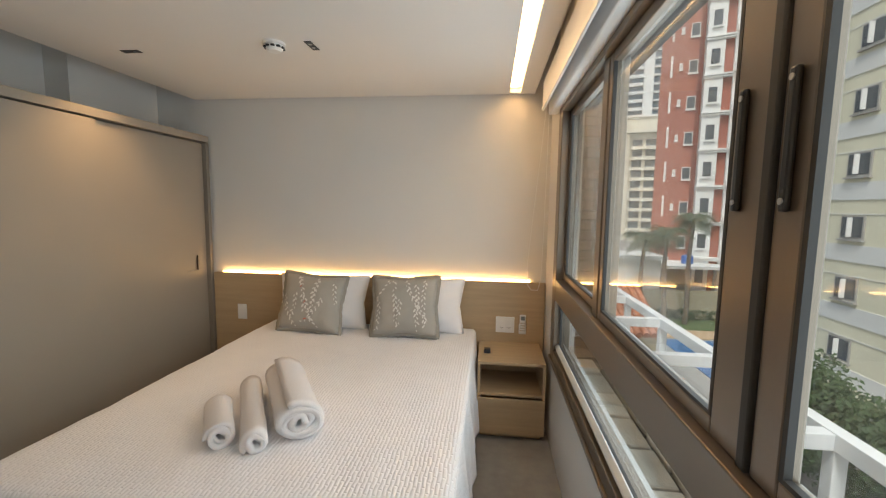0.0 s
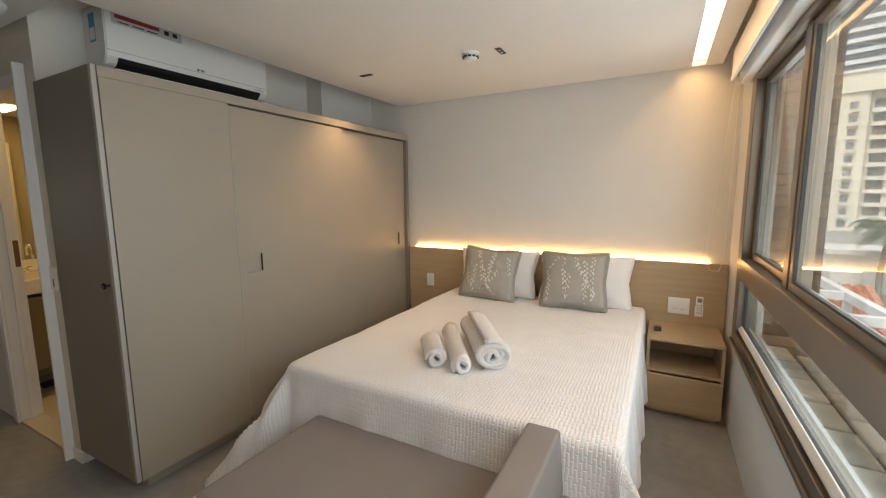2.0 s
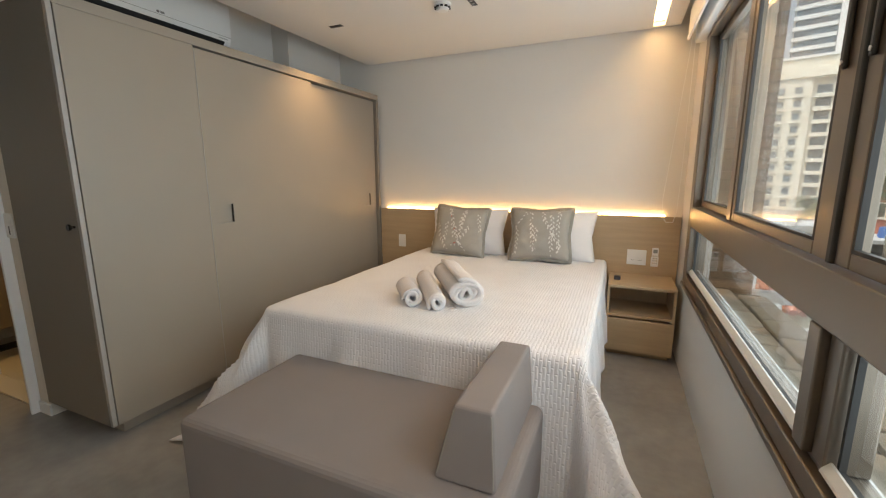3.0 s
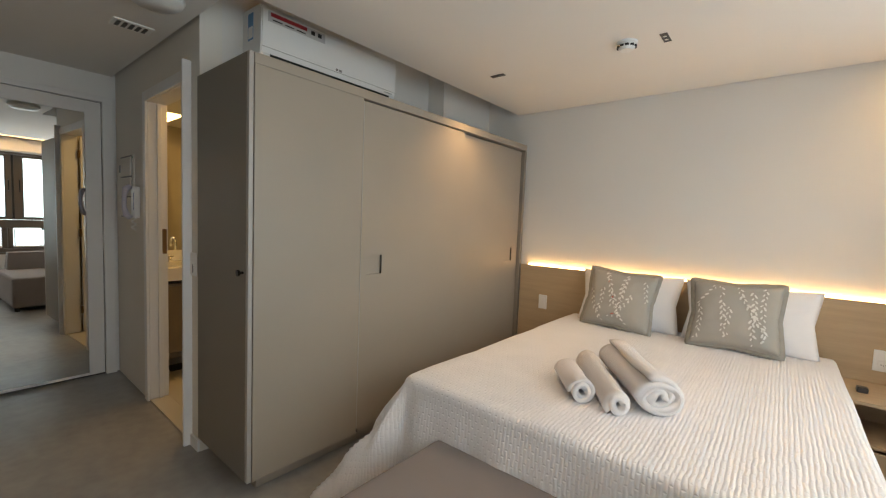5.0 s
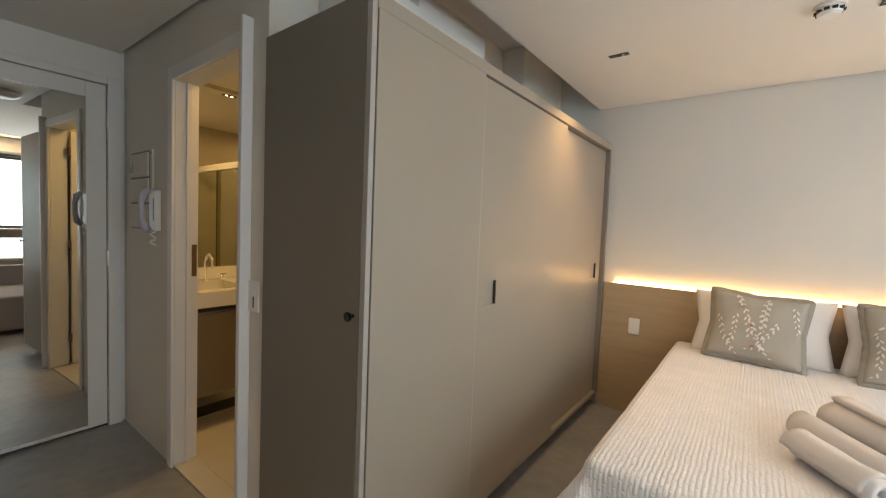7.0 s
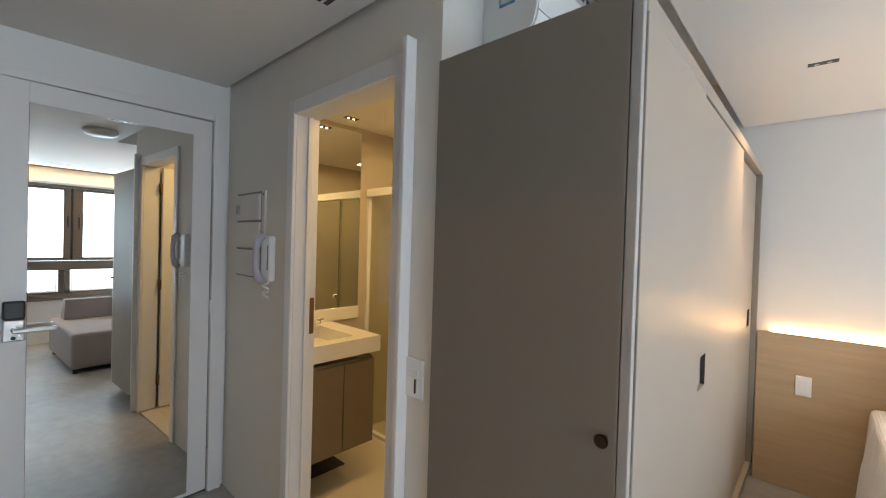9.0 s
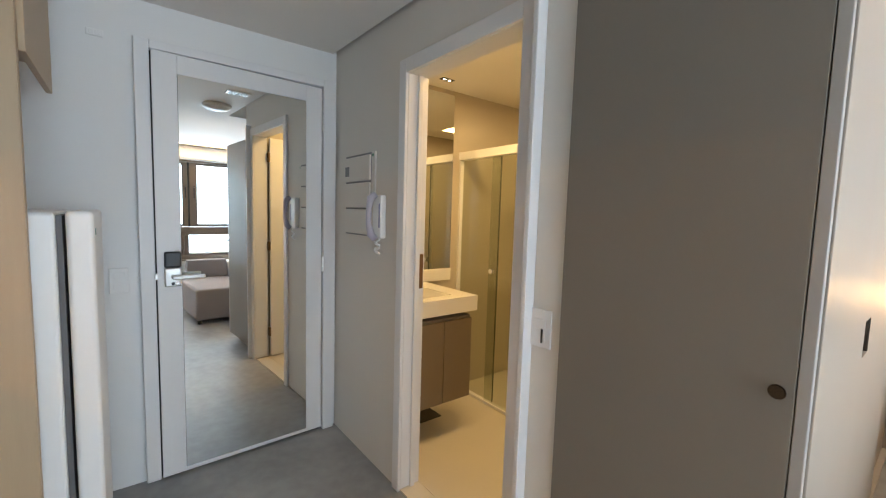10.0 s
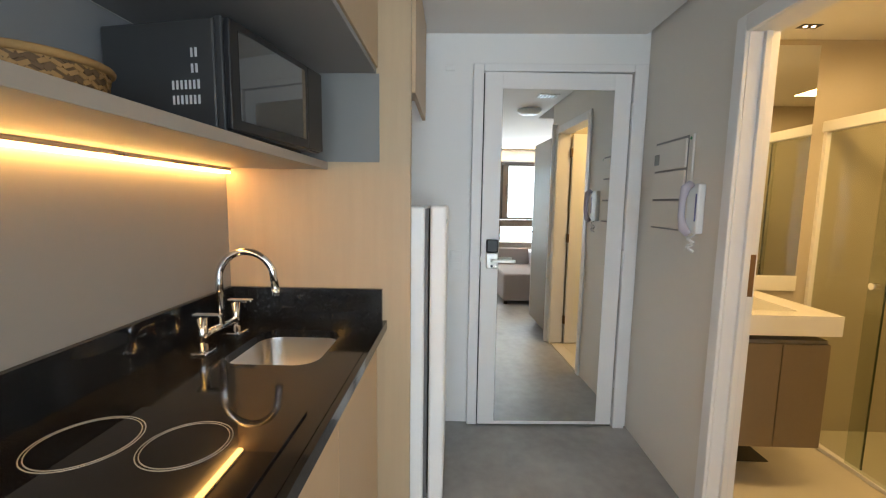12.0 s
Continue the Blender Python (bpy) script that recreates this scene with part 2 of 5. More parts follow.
# ---- structure ----
XW, XE, YS, YN = -4.147, 0.72, -1.160, 3.30   # door wall, window wall, kitchen wall, head wall
YB, XB = 0.838, -2.47                          # bathroom wall, wall behind the wardrobe
HC = 2.295                                    # ceiling over the bed
solid("floor", (XW - 0.3, YS - 0.3, -0.12), (XE + 0.2, YN + 0.2, 0.0), CEMENT, "grey burnished cement floor with cloudy marks", "floor")
solid("floor_bath", (XW + 0.01, YB + 0.11, 0.002), (XB - 0.1, YN, 0.012), TILE, "pale beige polished bathroom floor", "floor")
solid("door_sill", (-3.36, YB - 0.0, 0.002), (-2.66, YB + 0.11, 0.010), TILE, "pale beige stone threshold", "sill")
solid("wall_north", (-2.47, YN, 0), (XE + 0.2, YN + 0.15, 2.75), WALL, "plain off-white painted wall behind the bed", "wall")
solid("wall_south", (XW - 0.15, YS - 0.15, 0), (XE + 0.2, YS, 2.75), WALL, "plain off-white painted wall", "wall")
solid("wall_west", (XW - 0.15, YS, 0), (XW, YN + 0.15, 2.75), WALLW, "white painted wall round the entrance door", "wall")
solid("wall_bath_back", (XW, YN, 0), (-2.47, YN + 0.15, 2.75), BATHWALL, "beige bathroom end wall", "wall")
solid("wall_wardrobe", (XB - 0.1, YB + 0.111, 0), (XB, YN, 2.75), WALL, "white painted wall above the wardrobe", "wall")
# bathroom wall with its door opening
bm = box_bm((XW, YB, 0), (-3.36, YB + 0.11, 2.75))
box_bm((-2.62, YB, 0), (-2.446, YB + 0.11, 2.75), bm=bm)
box_bm((-3.36, YB, 2.05), (-2.62, YB + 0.11, 2.75), bm=bm)
tagged(part("wall_hall", bm, WALLG), "light greige painted hall wall with a doorway", "wall", kind="structure")
# bathroom linings
solid("wall_bath_west", (XW, YB + 0.112, 0.012), (XW + 0.012, YN, 2.30), BATHWALL, "beige tiled bathroom wall", "wall")
solid("wall_bath_east", (XB - 0.112, YB + 0.112, 0.012), (XB - 0.1, YN, 2.30), BATHWALL, "beige tiled bathroom wall", "wall")
solid("ceiling_bath", (XW, YB + 0.11, 2.30), (XB - 0.1, YN, 2.36), CEIL, "white bathroom ceiling", "ceiling")
# window wall: below, left, right and above the opening
WY0, WY1, WZ0, WZ1 = -0.86, 2.86, 0.605, 2.10
bm = box_bm((XE, YS, 0), (XE + 0.13, YN, WZ0))
box_bm((XE, WY1, WZ0), (XE + 0.13, YN, 2.75), bm=bm)
box_bm((XE, YS, WZ0), (XE + 0.13, WY0, 2.75), bm=bm)
box_bm((XE, WY0, WZ1), (XE + 0.13, WY1, 2.75), bm=bm)
tagged(part("wall_east", bm, WALL), "white painted wall under and round the window", "wall", kind="structure")
# dropped ceiling: a bedroom field with a light slot, a hall field, and a recess over the wardrobe
SX0, SX1 = 0.419, 0.494
bm = bmesh.new()
box_bm((-1.975, YB, HC), (SX0, YN - 0.014, HC + 0.025), bm=bm)
box_bm((SX1, YS, HC), (0.595, YN - 0.014, HC + 0.025), bm=bm)
box_bm((SX0, 3.25, HC), (SX1, YN - 0.014, HC + 0.025), bm=bm)
box_bm((-1.975, YS, HC), (SX0, YB, HC + 0.025), bm=bm)
h = HC + 0.036
vs = [bm.verts.new(c) for c in ((XW, YS, h), (-1.975, YS, HC), (-1.975, YB - 0.022, HC), (XW, YB - 0.022, h), (XW, YS, h + 0.03), (-1.975, YS, HC + 0.03), (-1.975, YB - 0.022, HC + 0.03), (XW, YB - 0.022, h + 0.03))]
for q in ((0, 1, 2, 3), (4, 5, 6, 7), (0, 1, 5, 4), (2, 3, 7, 6), (0, 3, 7, 4), (1, 2, 6, 5)):
    bm.faces.new([vs[i] for i in q])
box_bm((-1.975, YB, HC + 0.025), (-1.965, YN, HC + 0.15), bm=bm)
box_bm((0.583, YS, HC + 0.025), (0.595, YN, HC + 0.15), bm=bm)
tagged(part("ceiling", bm, CEIL), "white plasterboard dropped ceiling with a light slot", "ceiling", kind="structure")
solid("ceiling_slab", (XW - 0.15, YS - 0.15, 2.62), (XE + 0.2, YN + 0.15, 2.75), CEIL, "white upper slab over the recesses", "ceiling")
# light slot
slot = thing("slot_light", (0.455, 1.0, HC), "warm linear light recessed in the ceiling slot", "light")
bx("diffuser", (SX0 + 0.001, YS, HC + 0.035), (SX1 - 0.001, 3.249, HC + 0.045), LEDS, slot, 0)
bx("channel", (SX0 - 0.01, YS, HC + 0.047), (SX1 + 0.01, 3.254, HC + 0.06), PLASTIC, slot, 0)

# ---- window ----
win = thing("window_1", (XE, 1.0, WZ0), "bronze aluminium sliding window with lower fixed panes", "window", kind="structure")
XF0, XF1 = 0.705, 0.80


def frame_bar(name, y0, y1, z0, z1, x0=XF0, x1=XF1, parent=None, material=None):
    return bx(name, (x0, y0, z0), (x1, y1, z1), material or ALU, parent or win, 0.004)


frame_bar("window_frame", WY1 - 0.10, WY1 + 0.015, WZ0 - 0.02, WZ1)
frame_bar("window_frame", WY0 - 0.015, WY0 + 0.10, WZ0 - 0.02, WZ1)
frame_bar("window_frame", WY0 + 0.10, WY1 - 0.10, WZ0 - 0.02, 0.645)
frame_bar("sill_step", WY0 + 0.10, WY1 - 0.10, 0.646, 0.662, x0=0.728)
# frame aluminium coloured near white for the sky light falling on the bead
BEAD = mat("sky_lit_bead", (0.62, 0.63, 0.62), 0.4, metal=0.2, var=0.04)
for y0, y1 in ((0.966, 2.755), (-0.755, 0.842)):
    part("glazing_bead", prism_bm([(0.716, 0.663), (0.7365, 0.663), (0.7365, 0.686), (0.732, 0.686), (0.718, 0.670)], 1, y0, y1), BEAD, win, "aluminium glazing bead with sky light in its colour")
frame_bar("sill_lip", WY0 - 0.015, WY1 + 0.015, WZ0 - 0.045, WZ0 - 0.022, x0=0.695, x1=0.719)
frame_bar("window_frame", WY0 + 0.10, WY1 - 0.10, WZ1 - 0.045, WZ1 + 0.01)
frame_bar("transom", WY0 + 0.10, WY1 - 0.10, 0.955, 1.078)
for y in (0.934, 0.873):
    frame_bar("mullion", y - 0.029, y + 0.029, 0.663, 0.953, x0=XF0 if y > 0.9 else 0.722)
for y in (1.935, 0.065):
    frame_bar("mullion", y - 0.035, y + 0.035, 1.080, WZ1 - 0.047, x0=0.725)


def pane(y0, y1, z0, z1, x):
    bx("gasket", (x - 0.0155, y0 + 0.010, z0), (x - 0.0035, y1 - 0.010, z0 + 0.008), ALUD, win, 0)
    bx("gasket", (x - 0.0155, y0, z0), (x - 0.0035, y0 + 0.010, z1), ALUD, win, 0)
    bx("gasket", (x - 0.0155, y1 - 0.010, z0), (x - 0.0035, y1, z1), ALUD, win, 0)
    g = bx("pane", (x - 0.003, y0 - 0.015, z0 - 0.015), (x + 0.003, y1 + 0.015, z1 + 0.015), GLASS, win, 0, "clear window pane")
    g.visible_shadow = False


def sash(y0, y1, z0, z1, x, st):
    for a, b, c, d in ((y0, y0 + st[0], z0, z1), (y1 - st[1], y1, z0, z1), (y0 + st[0], y1 - st[1], z0, z0 + 0.035), (y0 + st[0], y1 - st[1], z1 - 0.035, z1)):
        frame_bar("sash_bar", a, b, c, d, x0=x - 0.016, x1=x + 0.016)
    pane(y0 + st[0], y1 - st[1], z0 + 0.035, z1 - 0.035, x)


sash(1.972, 2.758, 1.082, 2.053, 0.765, (0.045, 0.045))
sash(0.990, 1.898, 1.082, 2.053, 0.745, (0.09, 0.04))
sash(0.102, 0.962, 1.082, 2.053, 0.745, (0.04, 0.062))
sash(-0.758, 0.028, 1.082, 2.053, 0.765, (0.045, 0.045))
frame_bar("interlock", 0.964, 0.988, 1.082, 2.053, x0=0.722, x1=0.78, material=ALUD)
for y0, y1 in ((0.966, 2.758), (-0.758, 0.842)):
    pane(y0 + 0.012, y1 - 0.012, 0.675, 0.945, 0.7535)
for y, z in ((1.048, 1.598), (0.932, 1.598)):
    hd = bx("pull_handle", (0.718, y - 0.008, z - 0.10), (0.7285, y + 0.008, z + 0.10), BLACK, win, 0.004, "black pull handle")
    for dz in (-0.085, 0.085):
        part("screw", cyl_bm((0.7165, y, z + dz), (0.7185, y, z + dz), 0.005, seg=10), STEEL, hd)

# roller blind
blind = thing("roller_blind", (0.66, 1.0, 2.10), "white rolled-up roller blind above the window", "blind")
part("roll", cyl_bm((0.66, -0.95, 2.27), (0.66, 2.95, 2.27), 0.045, seg=24), LINEN, blind, smooth=True)
bx("cloth", (0.612, -0.95, 2.125), (0.6145, 2.95, 2.27), LINEN, blind, 0)
bx("bottom_bar", (0.607, -0.95, 2.10), (0.621, 2.95, 2.126), PLASTIC, blind, 0.005)
bx("fascia", (0.655, -1.0, 2.085), (0.71, 2.99, 2.20), PLASTIC, blind, 0.008)
for y in (-0.98, 2.97):
    bx("bracket", (0.62, y - 0.006, 2.2), (0.70, y + 0.006, 2.62), PLASTIC, blind, 0.002)
ch = [(0.66, 3.0, 2.25), (0.662, 3.03, 1.8), (0.66, 3.05, 1.3), (0.655, 3.07, 1.02), (0.64, 3.09, 0.945), (0.60, 3.12, 0.94), (0.575, 3.14, 0.975), (0.57, 3.15, 1.1), (0.60, 3.12, 1.5), (0.63, 3.07, 1.9), (0.65, 3.0, 2.25)]
part("chain", tube_bm(ch, 0.0016, 6), PLASTIC, blind, "thin white bead chain", True)

# ---- wardrobe ----
WX = -1.86
wd = thing("wardrobe", (-2.16, 2.0, 0), "greige laminate wardrobe with sliding doors and dark end panel", "wardrobe")
bx("plinth", (-2.44, 0.90, 0), (-1.93, 3.27, 0.10), GREIGE, wd, 0.002)
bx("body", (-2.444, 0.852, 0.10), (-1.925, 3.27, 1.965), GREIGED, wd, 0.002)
bx("top_board", (-2.444, 0.848, 1.967), (-1.862, 3.27, 2.015), GREIGE, wd, 0.003)
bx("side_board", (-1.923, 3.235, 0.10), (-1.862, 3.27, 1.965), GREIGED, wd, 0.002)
bx("bottom_rail", (-1.922, 1.46, 0.085), (-1.868, 3.233, 0.108), GREIGE, wd, 0.002)
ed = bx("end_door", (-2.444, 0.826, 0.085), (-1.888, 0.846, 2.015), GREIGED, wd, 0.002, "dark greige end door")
bx("edge_band", (-1.886, 0.826, 0.085), (-1.864, 0.846, 2.015), EDGE, ed, 0.002)
KNOBM = mat("dark_chrome", (0.10, 0.09, 0.085), 0.2, metal=1.0)
kb = part("knob", cyl_bm((-1.912, 0.826, 1.055), (-1.912, 0.811, 1.055), 0.006, seg=12), KNOBM, ed, "chrome knob", True)
part("knob_head", cyl_bm((-1.912, 0.811, 1.055), (-1.912, 0.799, 1.055), 0.013, 0.016, bevel=0.003), KNOBM, kb, smooth=False)


def slide_door(y0, y1, x, pull_y, side):
    """A sliding panel with a square recessed pull."""
    p0, p1, z0, z1 = pull_y, pull_y + 0.112, 1.0, 1.11
    bm = bmesh.new()
    for a, b, c, d in ((y0, p0, 0.112, 1.955), (p1, y1, 0.112, 1.955), (p0, p1, 0.112, z0), (p0, p1, z1, 1.955)):
        box_bm((x - 0.02, a, c), (x, b, d), bm=bm)
    bmesh.ops.remove_doubles(bm, verts=bm.verts, dist=1e-5)
    dr = part("sliding_door", bm, GREIGE, wd)
    bx("pull_recess", (x - 0.019, p0, z0), (x - 0.014, p1, z1), GREIGE, dr, 0)
    bx("pull_rim", (x - 0.013, (p1 - 0.004) if side else p0, z0), (x + 0.0005, p1 if side else (p0 + 0.004), z1), KNOBM, dr, 0.002)
    bx("door_edge", (x - 0.02, y0 - 0.005, 0.112), (x + 0.001, y0 - 0.0005, 1.955), EDGE, dr, 0.001)


bx("fixed_front", (WX - 0.02, 0.849, 0.085), (WX, 1.443, 1.966), GREIGE, wd, 0.002)
slide_door(1.4505, 2.36, -1.863, 1.492, True)
slide_door(2.32, 3.232, -1.893, 3.03, True)

# air conditioner on the wall above the wardrobe
ac = thing("air_conditioner", (-2.36, 1.55, 2.13), "white split air conditioner above the wardrobe", "air conditioner")
prof = [(XB, 2.13), (-2.33, 2.13), (-2.285, 2.145), (-2.262, 2.175), (-2.252, 2.22), (-2.25, 2.40), (-2.27, 2.43), (XB, 2.435)]
bm = prism_bm([(x, z) for x, z in prof], 1, 1.065, 2.035)
bmesh.ops.bevel(bm, geom=[e for e in bm.edges], offset=0.006, segments=2, affect="EDGES")
part("case", bm, PLASTIC, ac)
part("outlet", prism_bm([(-2.35, 2.127), (-2.295, 2.137), (-2.268, 2.160), (-2.258, 2.178), (-2.262, 2.182), (-2.35, 2.15)], 1, 1.12, 1.98), BLACK, ac, "black air outlet")
part("flap", prism_bm([(-2.37, 2.122), (-2.30, 2.130), (-2.299, 2.133), (-2.37, 2.126)], 1, 1.12, 1.98), PLASTIC, ac)
bx("panel_line", (-2.2535, 1.07, 2.208), (-2.2505, 2.03, 2.210), EDGE, ac, 0)
lb = bx("rating_label", (-2.2495, 1.10, 2.345), (-2.248, 1.45, 2.398), mat("label_grey", (0.55, 0.55, 0.55), 0.5), ac, 0, "grey and red rating label")
bx("label_band", (-2.2478, 1.115, 2.373), (-2.2472, 1.33, 2.393), mat("label_red", (0.35, 0.02, 0.03), 0.5), lb, 0)
for k in range(3):
    bx("label_line", (-2.2478, 1.125 + 0.07 * k, 2.354), (-2.2472, 1.18 + 0.07 * k, 2.360), BLACK, lb, 0)
for k in range(2):
    bx("label_icon", (-2.2478, 1.355 + 0.045 * k, 2.365), (-2.2472, 1.38 + 0.045 * k, 2.388), BLACK, lb, 0)
bx("energy_label", (-2.40, 1.0635, 2.26), (-2.34, 1.0645, 2.40), mat("label_blue", (0.12, 0.30, 0.55), 0.5), ac, 0, "blue and white energy label")
bx("energy_text", (-2.395, 1.0628, 2.27), (-2.345, 1.0634, 2.33), PLASTIC, ac, 0)
part("logo", cyl_bm((-2.2505, 1.538, 2.222), (-2.249, 1.538, 2.222), 0.008, seg=14), mat("logo_grey", (0.2, 0.18, 0.18), 0.4), ac)
bx("logo_bar", (-2.2505, 1.552, 2.216), (-2.249, 1.575, 2.228), mat("logo_grey_bar", (0.25, 0.24, 0.24), 0.4), ac, 0)
bx("model_text", (-2.2505, 1.93, 2.190), (-2.249, 2.0, 2.196), mat("text_grey", (0.45, 0.45, 0.45), 0.4), ac, 0)
bx("beam_box", (-2.47, 2.62, 2.10), (-2.30, 3.298, 2.615), WALL, None, 0.0)
tagged(bpy.data.objects["beam_box"], "off-white boxed beam above the wardrobe", "beam", kind="structure")

# ---- headboard with its light ----
hb = thing("headboard", (-0.58, 3.27, 0), "pale oak panel headboard across the wall", "headboard")
bx("panel", (-1.858, 3.262, 0.0), (0.715, 3.298, 0.963), OAKH, hb, 0.002)
bx("top_ledge", (-1.858, 3.255, 0.9635), (0.715, 3.262, 0.9655), OAKH, hb, 0)
ls = thing("led_strip", (-0.6, 3.285, 0.964), "warm glowing light strip along the headboard top", "light")
bx("strip", (-1.79, 3.278, 0.9645), (0.605, 3.292, 0.9765), LED, ls, 0.002)


def plate(name, cx, cz, w, h, y, label, modules, cat="socket"):
    t = thing(name, (cx, y, cz), label, cat)
    bx("cover_plate", (cx - w / 2, y - 0.008, cz - h / 2), (cx + w / 2, y - 0.0002, cz + h / 2), PLASTIC, t, 0.003)
    for x0, x1, z0, z1 in modules:
        bx("module", (cx + x0, y - 0.011, cz + z0), (cx + x1, y - 0.0083, cz + z1), PLASTIC, t, 0.0015)
    return t


plate("light_switch", -1.625, 0.657, 0.075, 0.12, 3.262, "white light switch on the oak headboard", [(-0.018, 0.018, -0.038, 0.038)], "switch")
so = plate("socket_plate", 0.435, 0.648, 0.135, 0.118, 3.262, "white double socket plate with switches above nightstand", [(-0.05, -0.002, 0.004, 0.045), (0.002, 0.05, 0.004, 0.045), (-0.05, -0.002, -0.045, 0.0), (0.002, 0.05, -0.045, 0.0)])
for cx in (0.409, 0.461):
    for k in (-1, 0, 1):
        part("socket_hole", cyl_bm((cx + 0.009 * k, 3.2515, 0.627 - (0.003 if k == 0 else 0)), (cx + 0.009 * k, 3.2505, 0.627 - (0.003 if k == 0 else 0)), 0.0025, seg=8), BLACK, so)
rc = thing("remote_control", (0.56, 3.25, 0.59), "white air conditioner remote in a wall holder", "remote")
bx("holder", (0.534, 3.246, 0.585), (0.586, 3.2615, 0.66), PLASTIC, rc, 0.004)
bx("case", (0.538, 3.234, 0.592), (0.582, 3.2455, 0.732), PLASTIC, rc, 0.005)
bx("display", (0.546, 3.2325, 0.692), (0.574, 3.2338, 0.72), mat("lcd_grey", (0.22, 0.25, 0.24), 0.3), rc, 0)
for i in range(3):
    for j in range(4):
        bx("button", (0.545 + 0.0115 * i, 3.2322, 0.612 + 0.018 * j), (0.5525 + 0.0115 * i, 3.2338, 0.620 + 0.018 * j), EDGE if (i + j) % 3 else mat("btn", (0.5, 0.35, 0.2), 0.5), rc, 0)

# ---- bed ----
BX0, BX1, BY0, BY1, BZ = -1.345, 0.226, 1.287, 3.235, 0.617
bed = thing("bed", ((BX0 + BX1) / 2, 2.25, 0), "double bed with black base and white mattress", "bed")
bx("base", (BX0 + 0.03, BY0 + 0.06, 0.06), (BX1 - 0.03, BY1, 0.34), BLACK, bed, 0.02)
bx("mattress", (BX0 + 0.015, BY0 + 0.02, 0.342), (BX1 - 0.015, BY1, 0.60), LINEN, bed, 0.05, seg=4)
for x in (BX0 + 0.12, BX1 - 0.12):
    for y in (BY0 + 0.14, BY1 - 0.12):
        part("leg", cyl_bm((x, y, 0), (x, y, 0.06), 0.03, seg=14), BLACK, bed)
DROPL, DROPR, DROPF = 0.50, 0.42, 0.60


def drape(u, v):
    """A quilt laid flat and hung over three edges of the bed."""
    rad = 0.032
    cx = BX0 - DROPL + u * (BX1 - BX0 + DROPL + DROPR)
    cy = BY0 - DROPF + v * (BY1 - 0.02 - BY0 + DROPF)
    px, py = min(max(cx, BX0 + rad), BX1 - rad), max(cy, BY0 + rad)
    ox, oy = cx - px, cy - py
    r = math.hypot(ox, oy)
    n = 0.007 * noise.noise((cx * 3.1, cy * 3.1, 0.3)) + 0.0035 * noise.noise((cx * 9, cy * 9, 5))
    if r < 1e-6:
        return Vector((px, py, BZ + n))
    dx, dy = ox / r, oy / r
    arc = rad * math.pi / 2
    corner = min(abs(dx), abs(dy)) * 2
    if r < arc:
        a = r / rad
        out, z = rad * math.sin(a), BZ - rad * (1 - math.cos(a))
    else:
        d = r - arc
        s = cx * 1.0 if abs(dy) > abs(dx) else cy
        ang = math.atan2(dy, dx)
        wave = 0.012 * math.sin(s * 15 + 0.7) + 0.010 * math.sin(s * 31 + 2) + corner * 0.03 * math.sin(ang * 9 + 0.6)
        flare = 0.08 + 0.40 * corner
        out = rad + d * flare + wave * min(1, d / 0.25)
        z = BZ - rad - d * math.sqrt(max(0.1, 1 - flare * flare))
    z = z + n
    if z < 0.012:
        out += (0.012 - z) * 0.75
        z = 0.012 + 0.006 * abs(math.sin(cx * 23 + cy * 17))
    return Vector((px + dx * out, py + dy * out, z))


NU, NV = 130, 140
bm = grid_bm(NU, NV, drape, uvfn=lambda u, v: (u * (BX1 - BX0 + DROPL + DROPR), v * (BY1 - BY0 + DROPF)))
q = part("bedspread", bm, QUILT, None, smooth=True)
tagged(q, "white quilted cotton bedspread draped over the bed", "bedspread")
sm = q.modifiers.new("thickness", "SOLIDIFY")
sm.thickness, sm.offset = 0.006, -1


def cushion_pt(u, v, s, w, h, t, power=2.4):
    """A point on a soft cushion; u, v in -1..1, s is the side."""
    k = (1 - abs(u) ** power) * (1 - abs(v) ** power)
    pinch = 1 - 0.05 * (1 - abs(v)) * abs(u) ** 6 * 2
    pinch2 = 1 - 0.05 * (1 - abs(u)) * abs(v) ** 6 * 2
    wr = 0.011 * noise.noise((u * 4 + w * 9, v * 4, s + h)) * (k ** 0.3 if k > 0 else 0)
    return Vector((u * w / 2 * pinch, s * (t / 2 * max(k, 0) ** 0.5) + wr, v * h / 2 * pinch2))


def pillow(name, w, h, t, material, label, group):
    p = thing(name, (0, 0, 0), label, "pillow", group)
    bm = bmesh.new()
    for s in (-1, 1):
        grid_bm(26, 22, lambda a, b: cushion_pt(2 * a - 1, 2 * b - 1, s, w, h, t), bm=bm)
    bmesh.ops.remove_doubles(bm, verts=bm.verts, dist=1e-4)
    part("cover", bm, material, p, smooth=True)
    return p


def leaf_bm(bm, u, v, ang, ln, w, h, t):
    """One printed leaf lying on the front of a cushion."""
    for k in range(1):
        ring = []
        for i in range(8):
            a = 2 * math.pi * i / 8
            lx, ly = math.cos(a) * ln, math.sin(a) * ln * 0.42
            uu, vv = u + (lx * math.cos(ang) - ly * math.sin(ang)) / (w / 2), v + (lx * math.sin(ang) + ly * math.cos(ang)) / (h / 2)
            uu, vv = min(max(uu, -0.93), 0.93), min(max(vv, -0.93), 0.93)
            c = cushion_pt(uu, vv, -1, w, h, t)
            ring.append(bm.verts.new(c + Vector((0, -0.0055, 0))))
        bm.faces.new(ring)


